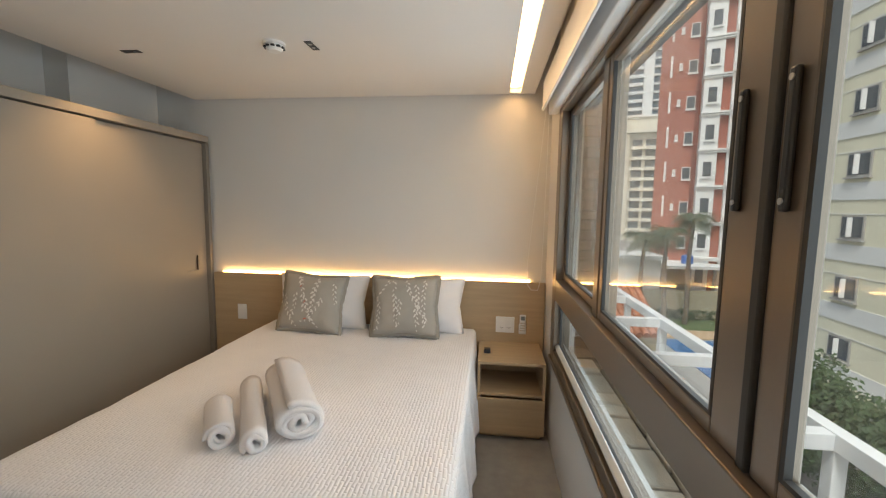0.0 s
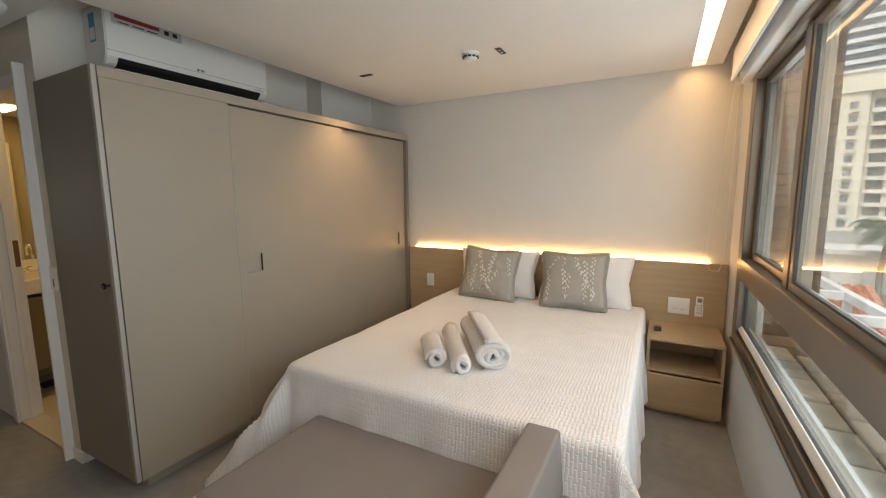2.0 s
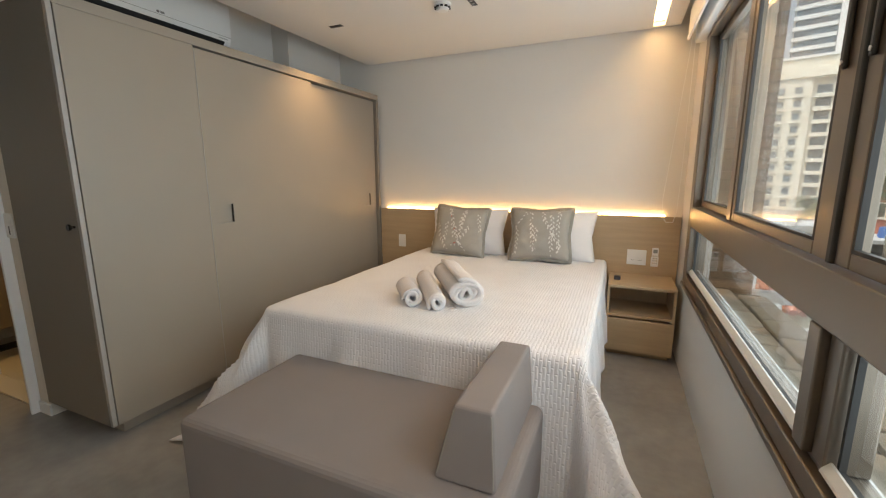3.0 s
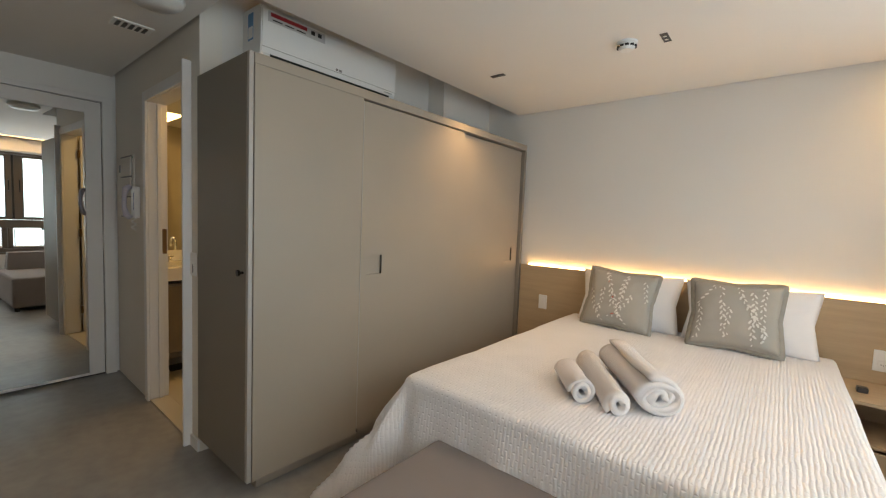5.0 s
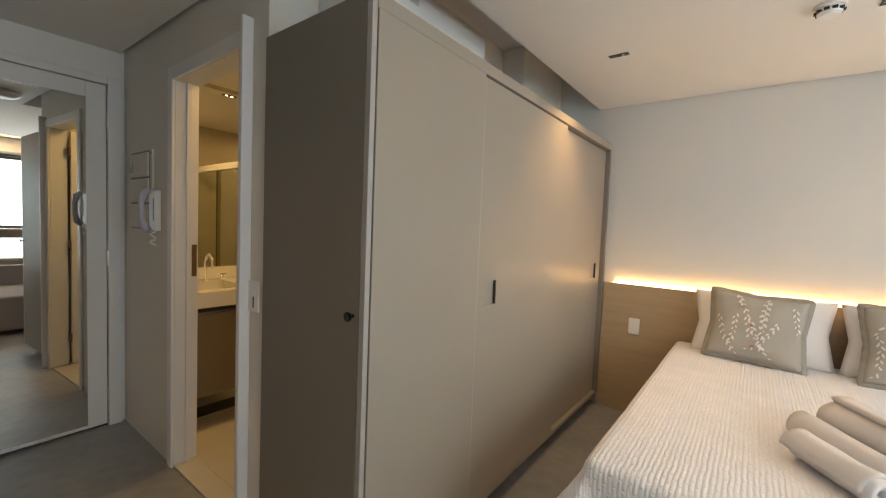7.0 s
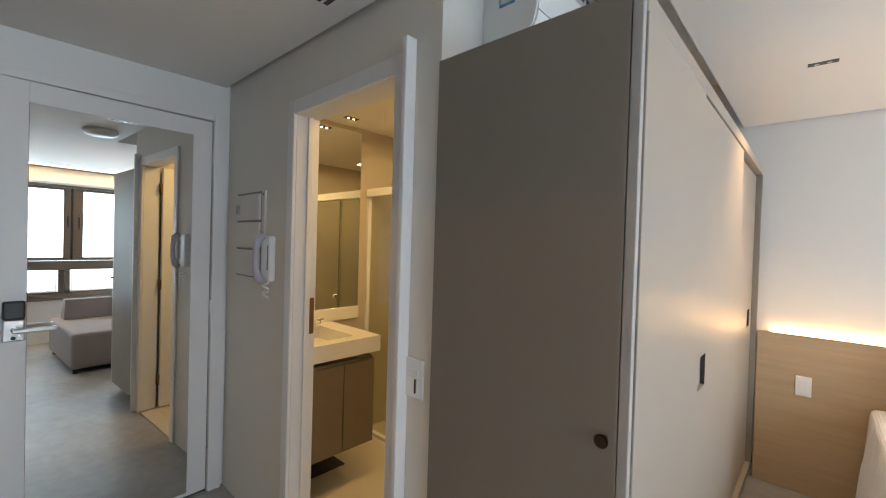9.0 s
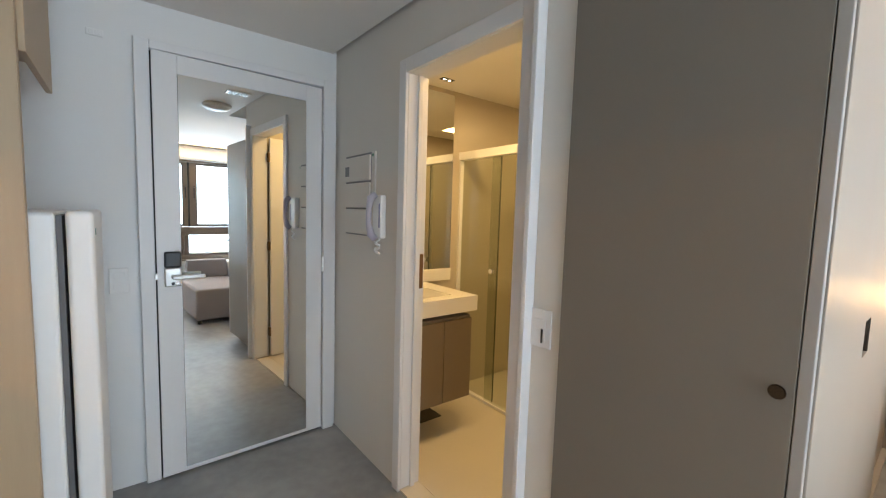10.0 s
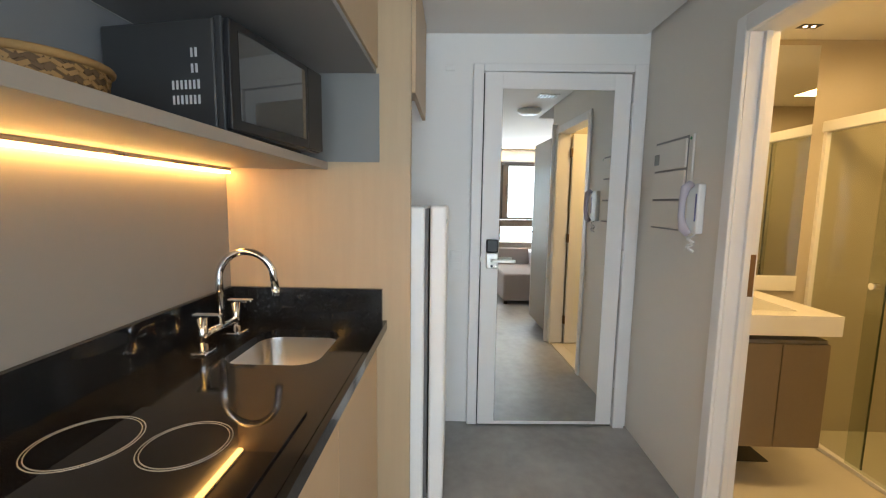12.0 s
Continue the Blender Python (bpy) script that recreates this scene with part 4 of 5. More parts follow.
# ---- kitchenette ----
KX0, KX1 = -3.31, -1.62
CF = -0.535                       # counter front
pn = thing("tall_side_panel", (-3.325, -0.77, 0), "pale oak tall side panel between counter and fridge", "panel")
bx("board", (-3.345, YS + 0.002, 0), (KX0 - 0.001, -0.42655, 2.26), OAK, pn, 0.001)
bx("edge_band", (-3.345, -0.4265, 0), (KX0 - 0.001, -0.4245, 2.26), OAK, pn, 0)
ct = thing("countertop", (-2.5, -0.82, 0.87), "polished black granite countertop with a low upstand", "countertop")
SKX0, SKX1, SKY0, SKY1 = -3.16, -2.835, -0.945, -0.652


def rr_loop(x0, x1, y0, y1, r, n=6):
    out = []
    for cx, cy, a0 in ((x1 - r, y1 - r, 0), (x0 + r, y1 - r, 90), (x0 + r, y0 + r, 180), (x1 - r, y0 + r, 270)):
        for k in range(n + 1):
            a = radians(a0 + 90 * k / n)
            out.append((cx + r * math.cos(a), cy + r * math.sin(a)))
    return out


def slab_with_hole(x0, x1, y0, y1, z0, z1, hole):
    """A slab with one rounded cut-out."""
    bm = bmesh.new()
    n = len(hole)
    cx, cy = sum(p[0] for p in hole) / n, sum(p[1] for p in hole) / n
    outer = []
    for px, py in hole:
        dx, dy = px - cx, py - cy
        k = min(((x1 - cx) / dx if dx > 1e-9 else (x0 - cx) / dx if dx < -1e-9 else 1e9), ((y1 - cy) / dy if dy > 1e-9 else (y0 - cy) / dy if dy < -1e-9 else 1e9))
        outer.append((cx + dx * k, cy + dy * k))
    lay = [[bm.verts.new((*p, z)) for p in ring] for z in (z0, z1) for ring in (hole, outer)]
    h0, o0, h1, o1 = lay
    for k in range(n):
        j = (k + 1) % n
        for a, b in ((h1, o1), (o0, h0), (h0, h1), (o1, o0)):
            bm.faces.new((a[k], a[j], b[j], b[k]))
    return bm


hole = rr_loop(SKX0, SKX1, SKY0, SKY1, 0.07)
XC0, XC1 = KX0 + 0.001, -2.70
bm = slab_with_hole(XC0, XC1, YS + 0.022, CF, 0.872, 0.90, hole)
for c in ((XC0, CF), (XC0, YS + 0.022), (XC1, CF), (XC1, YS + 0.022)):
    # fill the corner between the two nearest spokes
    top = sorted([v for v in bm.verts if v.co.z > 0.89], key=lambda v: (v.co.xy - Vector(c)).length)
    on_x = [v for v in top if abs(v.co.x - c[0]) < 1e-6][0]
    on_y = [v for v in top if abs(v.co.y - c[1]) < 1e-6][0]
    if (on_x.co.xy - Vector(c)).length > 1e-6 and on_x is not on_y:
        bm.faces.new((on_x, bm.verts.new((*c, 0.90)), on_y))
part("slab", bm, GRANITE, ct)
bx("slab", (XC1 + 0.0002, YS + 0.022, 0.872), (KX1, CF, 0.90), GRANITE, ct, 0)
bx("apron", (XC0, CF + 0.0005, 0.862), (KX1, CF + 0.018, 0.899), GRANITE, ct, 0.001)
bx("upstand", (XC0, YS + 0.002, 0.872), (KX1, YS + 0.021, 1.03), GRANITE, ct, 0.001)
bx("upstand", (XC0, YS + 0.022, 0.9005), (XC0 + 0.02, CF, 1.03), GRANITE, ct, 0.001)
sk = thing("kitchen_sink", (-3.0, -0.79, 0.87), "small undermounted stainless steel sink", "sink")
bm = bmesh.new()
rings = []
for z, d in ((0.8715, 0.0), (0.85, 0.003), (0.76, 0.012), (0.735, 0.035), (0.73, 0.10)):
    rings.append([bm.verts.new((x, y, z)) for x, y in rr_loop(SKX0 + d, SKX1 - d, SKY0 + d, SKY1 - d, max(0.02, 0.07 - d * 0.3))])
for a, b in zip(rings, rings[1:]):
    for k in range(len(a)):
        bm.faces.new((a[k], a[(k + 1) % len(a)], b[(k + 1) % len(a)], b[k]))
bm.faces.new(rings[-1])
part("bowl", bm, STEEL, sk, smooth=True)
part("drain", cyl_bm((-3.0, -0.80, 0.7305), (-3.0, -0.80, 0.734), 0.04, seg=20), CHROME, sk)
kt = thing("kitchen_tap", (-3.04, -1.03, 0.90), "chrome bridge kitchen tap with a curved spout", "tap")
TY = -1.028
for x in (-2.915, -3.11):
    bx("foot_plate", (x - 0.03, TY - 0.025, 0.9005), (x + 0.03, TY + 0.025, 0.907), CHROME, kt, 0.003)
    part("pillar", cyl_bm((x, TY, 0.907), (x, TY, 1.015), 0.014, seg=16, bevel=0.002), CHROME, kt, smooth=True)
    lv = bx("lever", (x - 0.011, TY - 0.025, 1.016), (x + 0.011, TY + 0.06, 1.026), CHROME, kt, 0.003)
part("bridge", cyl_bm((-3.11, TY, 0.955), (-2.915, TY, 0.955), 0.012, seg=16), CHROME, kt, smooth=True)
xm = -3.015
arc = [(xm, TY, 0.955), (xm, TY, 1.12)] + [(xm - 0.02 * k / 12, TY + 0.088 - 0.088 * math.cos(math.pi * k / 12), 1.12 + 0.088 * math.sin(math.pi * k / 12)) for k in range(1, 12)] + [(xm - 0.02, TY + 0.18, 1.08)]
part("spout", tube_bm(arc, 0.012, 14), CHROME, kt, smooth=True)
part("nozzle", cyl_bm((xm - 0.02, TY + 0.18, 1.083), (xm - 0.02, TY + 0.182, 1.06), 0.0135, seg=14), CHROME, kt, smooth=True)
ck = thing("cooktop", (-2.45, -0.81, 0.90), "black glass two-ring electric cooktop", "cooktop")
bx("glass", (-2.572, -1.09, 0.9005), (-2.215, -0.577, 0.906), COOKGLASS, ck, 0.002)
RING = mat("cooktop_ring", (0.30, 0.29, 0.25), 0.5)
for cx, cy, r in ((-2.433, -0.962, 0.094), (-2.435, -0.765, 0.081)):
    for q in (r, r - 0.006):
        pts = [(cx + q * math.cos(2 * math.pi * k / 48), cy + q * math.sin(2 * math.pi * k / 48), 0.9062) for k in range(49)]
        part("ring_mark", tube_bm(pts, 0.0011, 5), RING, ck)
for k in range(4):
    bx("touch_mark", (-2.25, -0.70 + 0.022 * k, 0.9061), (-2.24, -0.688 + 0.022 * k, 0.9064), RING, ck, 0)
bc = thing("base_cabinet", (-2.5, -0.83, 0), "pale oak base cabinet under the counter", "cabinet")
bx("carcass", (KX0 + 0.002, YS + 0.004, 0.10), (KX1, CF - 0.045, 0.70), OAK, bc, 0.001)
bx("plinth", (KX0 + 0.002, YS + 0.004, 0.0), (KX1, CF - 0.07, 0.099), GREIGED, bc, 0.001)
for x0, x1 in ((KX0 + 0.003, -2.75), (-2.747, -2.19), (-2.187, KX1)):
    bx("cabinet_door", (x0, CF - 0.043, 0.10), (x1, CF - 0.024, 0.835), OAK, bc, 0.002)
bx("finger_rail", (KX0 + 0.003, CF - 0.043, 0.842), (KX1, CF - 0.012, 0.861), OAKH, bc, 0.002)
bpn = thing("wall_panel", (-2.5, YS, 1.26), "smooth greige splashback panel behind the counter", "panel")
bx("board", (KX0, YS + 0.0005, 1.031), (KX1, YS + 0.006, 1.498), mat("splash_laminate", (0.31, 0.285, 0.25), 0.42, var=0.02), bpn, 0)
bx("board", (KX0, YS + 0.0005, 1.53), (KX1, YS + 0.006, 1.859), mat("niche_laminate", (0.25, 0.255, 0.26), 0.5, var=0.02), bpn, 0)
sv = thing("wall_shelf", (-2.5, -0.93, 1.50), "greige laminate open shelf above the counter", "shelf")
bx("board", (KX0 + 0.0005, YS + 0.007, 1.50), (KX1, -0.748, 1.528), GREIGE, sv, 0.001)
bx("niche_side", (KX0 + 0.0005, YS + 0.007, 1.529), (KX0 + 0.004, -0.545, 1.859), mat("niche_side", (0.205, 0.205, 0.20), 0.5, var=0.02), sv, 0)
kl = thing("led_profile", (-2.5, -1.11, 1.49), "warm glowing light profile under the shelf", "light")
bx("housing", (KX0 + 0.01, YS + 0.008, 1.488), (KX1, YS + 0.034, 1.4995), STEEL, kl, 0.001)
bx("diffuser", (KX0 + 0.012, YS + 0.010, 1.478), (KX1, YS + 0.032, 1.4875), LEDK, kl, 0.002)
uc = thing("wall_cabinet", (-2.5, -0.83, 1.85), "pale oak wall cabinet with a grey underside", "cabinet")
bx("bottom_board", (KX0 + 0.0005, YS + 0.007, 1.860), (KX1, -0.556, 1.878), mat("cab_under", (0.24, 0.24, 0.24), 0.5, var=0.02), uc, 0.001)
bx("carcass", (KX0 + 0.0005, YS + 0.007, 1.879), (KX1, -0.571, 2.262), OAK, uc, 0.001)
for x0, x1 in ((KX0 + 0.002, -2.75), (-2.747, -2.19), (-2.187, KX1)):
    bx("cabinet_door", (x0, -0.569, 1.880), (x1, -0.549, 2.262), OAK, uc, 0.002)
mw = thing("microwave", (-2.66, -0.775, 1.528), "black microwave oven with a mirrored door on the shelf", "microwave")
MX0, MX1, MY = -3.10, -2.66, -0.775
DARKG = mat("dark_grey_metal", (0.05, 0.05, 0.05), 0.4, metal=0.3, var=0.05)
bx("case", (MX0, -1.12, 1.538), (MX1, MY - 0.03, 1.79), DARKG, mw, 0.006)
bx("front_frame", (MX0, MY - 0.029, 1.536), (MX1, MY - 0.01, 1.792), DARKG, mw, 0.003)
bx("door_frame", (MX0 + 0.095, MY - 0.009, 1.540), (MX1 - 0.003, MY + 0.008, 1.788), BLACK, mw, 0.004)
bx("door_window", (MX0 + 0.115, MY + 0.0085, 1.565), (MX1 - 0.03, MY + 0.010, 1.768), mat("dark_mirror_glass", (0.20, 0.20, 0.195), 0.03, metal=0.9, var=0.0), mw, 0)
bx("control_panel", (MX0 + 0.003, MY - 0.009, 1.540), (MX0 + 0.092, MY + 0.006, 1.788), BLACK, mw, 0.003)
VENT = mat("vent_light", (0.55, 0.55, 0.55), 0.5)
for k in range(7):
    for z in (1.600, 1.634):
        bx("vent_slot", (MX1 + 0.0002, -0.922 + 0.0115 * k, z), (MX1 + 0.0012, -0.9165 + 0.0115 * k, z + 0.02), VENT, mw, 0)
for z in (1.670, 1.705):
    for k in range(2):
        bx("vent_slot", (MX1 + 0.0002, -0.868 + 0.0115 * k, z), (MX1 + 0.0012, -0.8625 + 0.0115 * k, z + 0.02), VENT, mw, 0)
for x in (MX0 + 0.04, MX1 - 0.04):
    for y in (-1.08, -0.84):
        part("foot", cyl_bm((x, y, 1.528), (x, y, 1.54), 0.012, seg=10), BLACK, mw)

mw.rotation_euler = (0, 0, radians(-9.7))

# woven basket
bk = thing("woven_basket", (-2.465, -1.03, 1.528), "round woven straw basket with dark chevron bands", "basket")
BC = Vector((-2.465, -1.03, 0))
STRAW = mat("straw", (0.33, 0.19, 0.065), 0.8, var=0.2, grain=90)
STRAWD = mat("dark_straw", (0.13, 0.075, 0.03), 0.8, var=0.2, grain=90)
part("wall", cyl_bm((BC.x, BC.y, 1.53), (BC.x, BC.y, 1.62), 0.098, 0.112, seg=40), STRAWD, bk)
wv, wv2 = bmesh.new(), bmesh.new()
for row in range(9):
    for k in range(44):
        a = 2 * math.pi * (k + 0.5 * (row % 2)) / 44
        rad = 0.099 + 0.0145 * row / 9
        z = 1.533 + 0.0098 * row
        m = Matrix.Translation((BC.x + rad * math.cos(a), BC.y + rad * math.sin(a), z + 0.005)) @ Matrix.Rotation(a, 4, "Z") @ Matrix.Rotation(0.5 if (k + row) % 2 else -0.5, 4, "X") @ Matrix.Diagonal((0.004, 0.016, 0.0075, 1))
        bmesh.ops.create_cube(wv if (k // 2 + row) % 3 else wv2, size=1, matrix=m)
part("weave", wv, STRAW, bk)
part("dark_weave", wv2, STRAWD, bk)
part("rim", tube_bm([(BC.x + 0.114 * math.cos(2 * math.pi * k / 40), BC.y + 0.114 * math.sin(2 * math.pi * k / 40), 1.622) for k in range(41)], 0.008, 8), STRAW, bk, smooth=True)
part("lid", cyl_bm((BC.x, BC.y, 1.621), (BC.x, BC.y, 1.634), 0.108, 0.09, seg=40), STRAW, bk)

# fridge
fg = thing("fridge", (-3.65, -0.66, 0), "white single-door fridge beside the oak panel", "fridge")
FX0, FX1 = -3.93, -3.37
bx("body", (FX0, -0.98, 0.05), (FX1, -0.372, 1.36), PLASTIC, fg, 0.012, seg=3)
bx("seal", (FX0 + 0.01, -0.371, 0.07), (FX1 - 0.01, -0.357, 1.35), mat("seal_grey", (0.12, 0.12, 0.12), 0.6), fg, 0)
fd = bx("door", (FX0, -0.350, 0.06), (FX1, -0.283, 1.365), PLASTIC, fg, 0.014, seg=4)
bx("badge", (FX1 - 0.07, -0.2828, 1.29), (FX1 - 0.03, -0.2815, 1.31), mat("badge_green", (0.10, 0.22, 0.20), 0.4), fd, 0)
for x in (FX0 + 0.05, FX1 - 0.03):
    part("foot", cyl_bm((x, -0.34, 0), (x, -0.34, 0.06), 0.022, 0.026, seg=16), PLASTIC, fg)
    part("rear_foot", cyl_bm((x, -0.9, 0), (x, -0.9, 0.06), 0.022, seg=16), PLASTIC, fg)
oc = thing("fridge_cabinet", (-3.65, -0.8, 1.75), "pale oak cabinet above the fridge", "cabinet")
bx("carcass", (XW + 0.25, YS + 0.004, 1.90), (-3.347, -0.43, 2.27), OAK, oc, 0.002)
bx("cabinet_door", (XW + 0.25, -0.428, 1.80), (-3.347, -0.41, 2.27), OAK, oc, 0.002)

# ---- outside the window ----
GZ = -7.3
CREAM = mat("cream_render", (0.62, 0.60, 0.47), 0.9, var=0.05, scale=0.4, grain=12)
BAND = mat("pale_grey_render", (0.60, 0.61, 0.60), 0.9, var=0.05, scale=0.4, grain=12)
REDB = mat("red_brick_render", (0.36, 0.13, 0.09), 0.9, var=0.08, scale=0.3, grain=9)
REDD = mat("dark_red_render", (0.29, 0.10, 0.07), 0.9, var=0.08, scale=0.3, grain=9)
WREND = mat("white_render", (0.72, 0.72, 0.70), 0.85, var=0.04, scale=0.5, grain=10)
BEIGE = mat("beige_stone_facade", (0.66, 0.62, 0.52), 0.9, var=0.06, scale=0.2, grain=5)
DGLASS = mat("dark_facade_glass", (0.07, 0.08, 0.09), 0.15, var=0.2, scale=0.5)
# greyed copy of the facade glass, with distance haze mixed into the colour
HGLASS = mat("haze_paled_facade_glass", (0.20, 0.21, 0.21), 0.3, var=0.15, scale=0.5)
BGLASS = mat("blue_grey_glass", (0.16, 0.20, 0.24), 0.15, var=0.2, scale=0.2)
GRASS = mat("lawn", (0.07, 0.11, 0.035), 0.95, var=0.3, scale=2, grain=30)
PAVE = mat("grey_paving", (0.27, 0.27, 0.26), 0.9, var=0.15, scale=0.5, grain=8)
POOL = mat("pool_blue", (0.05, 0.16, 0.36), 0.15, var=0.15, scale=2)
FOL = mat("foliage", (0.055, 0.085, 0.035), 0.8, var=0.4, scale=2, grain=20)
PALM = mat("palm_green", (0.06, 0.09, 0.04), 0.75, var=0.35, scale=3)
TRUNK = mat("palm_trunk", (0.17, 0.14, 0.11), 0.95, var=0.25, scale=5, grain=40)
TERRA = mat("terracotta_tile", (0.40, 0.16, 0.09), 0.85, var=0.2, scale=4, grain=20, rand=0.15)
CONC = mat("dark_concrete", (0.17, 0.16, 0.15), 0.9, var=0.15, scale=3, grain=30)
FENCE = mat("ochre_wall", (0.45, 0.40, 0.28), 0.9, var=0.08, scale=0.6)

solid("ground", (-900, -900, GZ - 1), (900, 900, GZ), PAVE, "grey paved ground around the buildings", "ground")
solid("lawn", (6, 31.5, GZ + 0.005), (24, 35, GZ + 0.05), GRASS, "green lawn strip by the pool", "lawn")
solid("pool", (12.0, 22.5, GZ + 0.005), (24, 29.0, GZ + 0.06), POOL, "blue swimming pool water", "water")
solid("pool_deck", (5, 29.4, GZ + 0.005), (25, 31.4, GZ + 0.08), mat("ochre_paving", (0.42, 0.30, 0.18), 0.9, var=0.1), "ochre paved pool deck", "pavement")
solid("garden_wall", (2, 35.2, GZ), (26, 35.5, GZ + 2.3), FENCE, "ochre rendered garden wall", "wall")

# ledge with its pavers
lg = solid("ledge", (0.851, -2.2, -0.6), (1.16, 2.97, 0.505), JOINT, "masonry ledge topped with sandstone pavers", "ledge")
def paver_mesh(lx, ly, seed):
    bm = box_bm((-lx / 2, -ly / 2, 0), (lx / 2, ly / 2, 0.03), 0.005, 1)
    for v in bm.verts:
        v.co += Vector((noise.noise((v.co.x * 30, v.co.y * 30, seed)), noise.noise((v.co.x * 30, v.co.y * 30, seed + 9)), 0)) * 0.004
    me = bpy.data.meshes.new("paver")
    bm.to_mesh(me)
    bm.free()
    me.materials.append(PAVER)
    return me
pav = [(paver_mesh(0.132, 0.228, k), paver_mesh(0.145, 0.228, k + 20)) for k in range(3)]
for k in range(20):
    for r, (x, off) in enumerate(((0.922, 0.0), (1.080, 0.12))):
        ob = new("paver", pav[k % 3][r])
        ob.parent = lg
        ob.location = (x, 2.83 - off - 0.25 * k, 0.505 + 0.002 * ((k * 7 + r * 3) % 3))

# brick pier beside the window
pier = solid("brick_pier", (0.86, 2.975, -0.6), (1.115, 3.44, 2.295), JOINT, "grey-brown brick pier beside the window", "pier")
bme = []
for lx, ly in ((0.19, 0.012), (0.012, 0.19), (0.09, 0.012)):
    bm = box_bm((-lx / 2, -ly / 2, -0.026), (lx / 2, ly / 2, 0.026), 0.003, 1)
    me = bpy.data.meshes.new("brick")
    bm.to_mesh(me)
    bm.free()
    me.materials.append(BRICKO)
    bme.append(me)
for row in range(27):
    z = 0.565 + 0.064 * row
    for k in range(2):
        x = 0.955 + 0.2 * k - (0.1 if row % 2 else 0)
        b = bme[0]
        if x < 0.94:
            x, b = 0.905, bme[2]
        elif x > 1.05:
            x, b = 1.068, bme[2]
        ob = new("brick", b)
        ob.parent = pier
        ob.location = (x, 2.972, z)
soff = solid("soffit", (0.851, -2.2, 2.30), (1.12, 3.44, 2.44), CONC, "dark board-marked concrete soffit over the window", "soffit")

# white steel frame beyond the ledge
wf = thing("steel_frame", (1.6, 3.0, -2.5), "white painted steel frame outside the window", "frame")
for z0, z1 in ((0.33, 0.42), (-0.62, -0.56)):
    bx("beam", (2.02, -2.0, z0), (2.10, 8.2, z1), WSTEEL, wf, 0.004)
for k in range(9):
    y = -0.70 + 1.05 * k
    bx("cross_beam", (1.165, y - 0.04, 0.33), (2.019, y + 0.04, 0.415), WSTEEL, wf, 0.004)
    bx("post", (2.025, y - 0.035, -2.6), (2.095, y + 0.035, 0.329), WSTEEL, wf, 0.004)
for k in range(84):
    y = -0.8 + 0.105 * k
    part("slat", box_bm((2.05, y - 0.02, -1.45), (2.07, y + 0.02, -0.63)), WSTEEL, wf)
bx("beam", (2.03, -2.0, -1.52), (2.09, 8.2, -1.455), WSTEEL, wf, 0.004)
solid("lower_terrace", (0.86, -3, -2.72), (2.3, 9, -2.6), PAVE, "grey lower terrace slab", "terrace")


def facade_window(parent, lo, hi, axis, glass, frame, depth=0.12, name="window"):
    """A window proud of a facade: frame bars, a set-back pane and a sill."""
    w = bx(name, lo, hi, frame, parent, 0)
    a = 1 - axis
    p0, p1 = list(lo), list(hi)
    m = 0.08
    p0[a] += m
    p1[a] -= m
    p0[2] += m
    p1[2] -= m
    p1[axis] = lo[axis] - 0.004
    p0[axis] = lo[axis] - 0.02
    bx("pane", p0, p1, glass, w, 0)
    s0, s1 = list(lo), list(hi)
    s0[axis] -= 0.10
    s0[2], s1[2] = lo[2] - 0.10, lo[2] - 0.005
    s0[a] -= 0.06
    s1[a] += 0.06
    bx("sill", s0, s1, frame, w, 0)
    return w


# cream apartment block
WFR = mat("grey_window_frame", (0.33, 0.32, 0.30), 0.5)
cb = thing("apartment_building", (20, 5, GZ), "cream rendered apartment block with pale grey bands", "building")
bx("wall", (17, -22, GZ), (29, 26.0, 24), CREAM, cb, 0)
for k in range(11):
    z = -4.88 + 2.88 * k
    bx("band", (16.96, -22.02, z - 1.65), (29.02, 26.03, z - 0.85), BAND, cb, 0)
    bx("joint", (16.975, -22.01, z + 0.55), (16.998, 26.01, z + 0.59), BAND, cb, 0)
    for y in (21.3, 16.6, 11.9, 7.2, 2.5, -2.2, -6.9):
        facade_window(cb, (16.93, y - 0.62, z - 0.58), (16.999, y + 0.62, z + 0.52), 0, DGLASS, WFR)
        if y > 11:
            bx("open_sash", (16.70, y - 0.05, z - 0.48), (16.90, y + 0.02, z + 0.42), WREND, cb, 0)

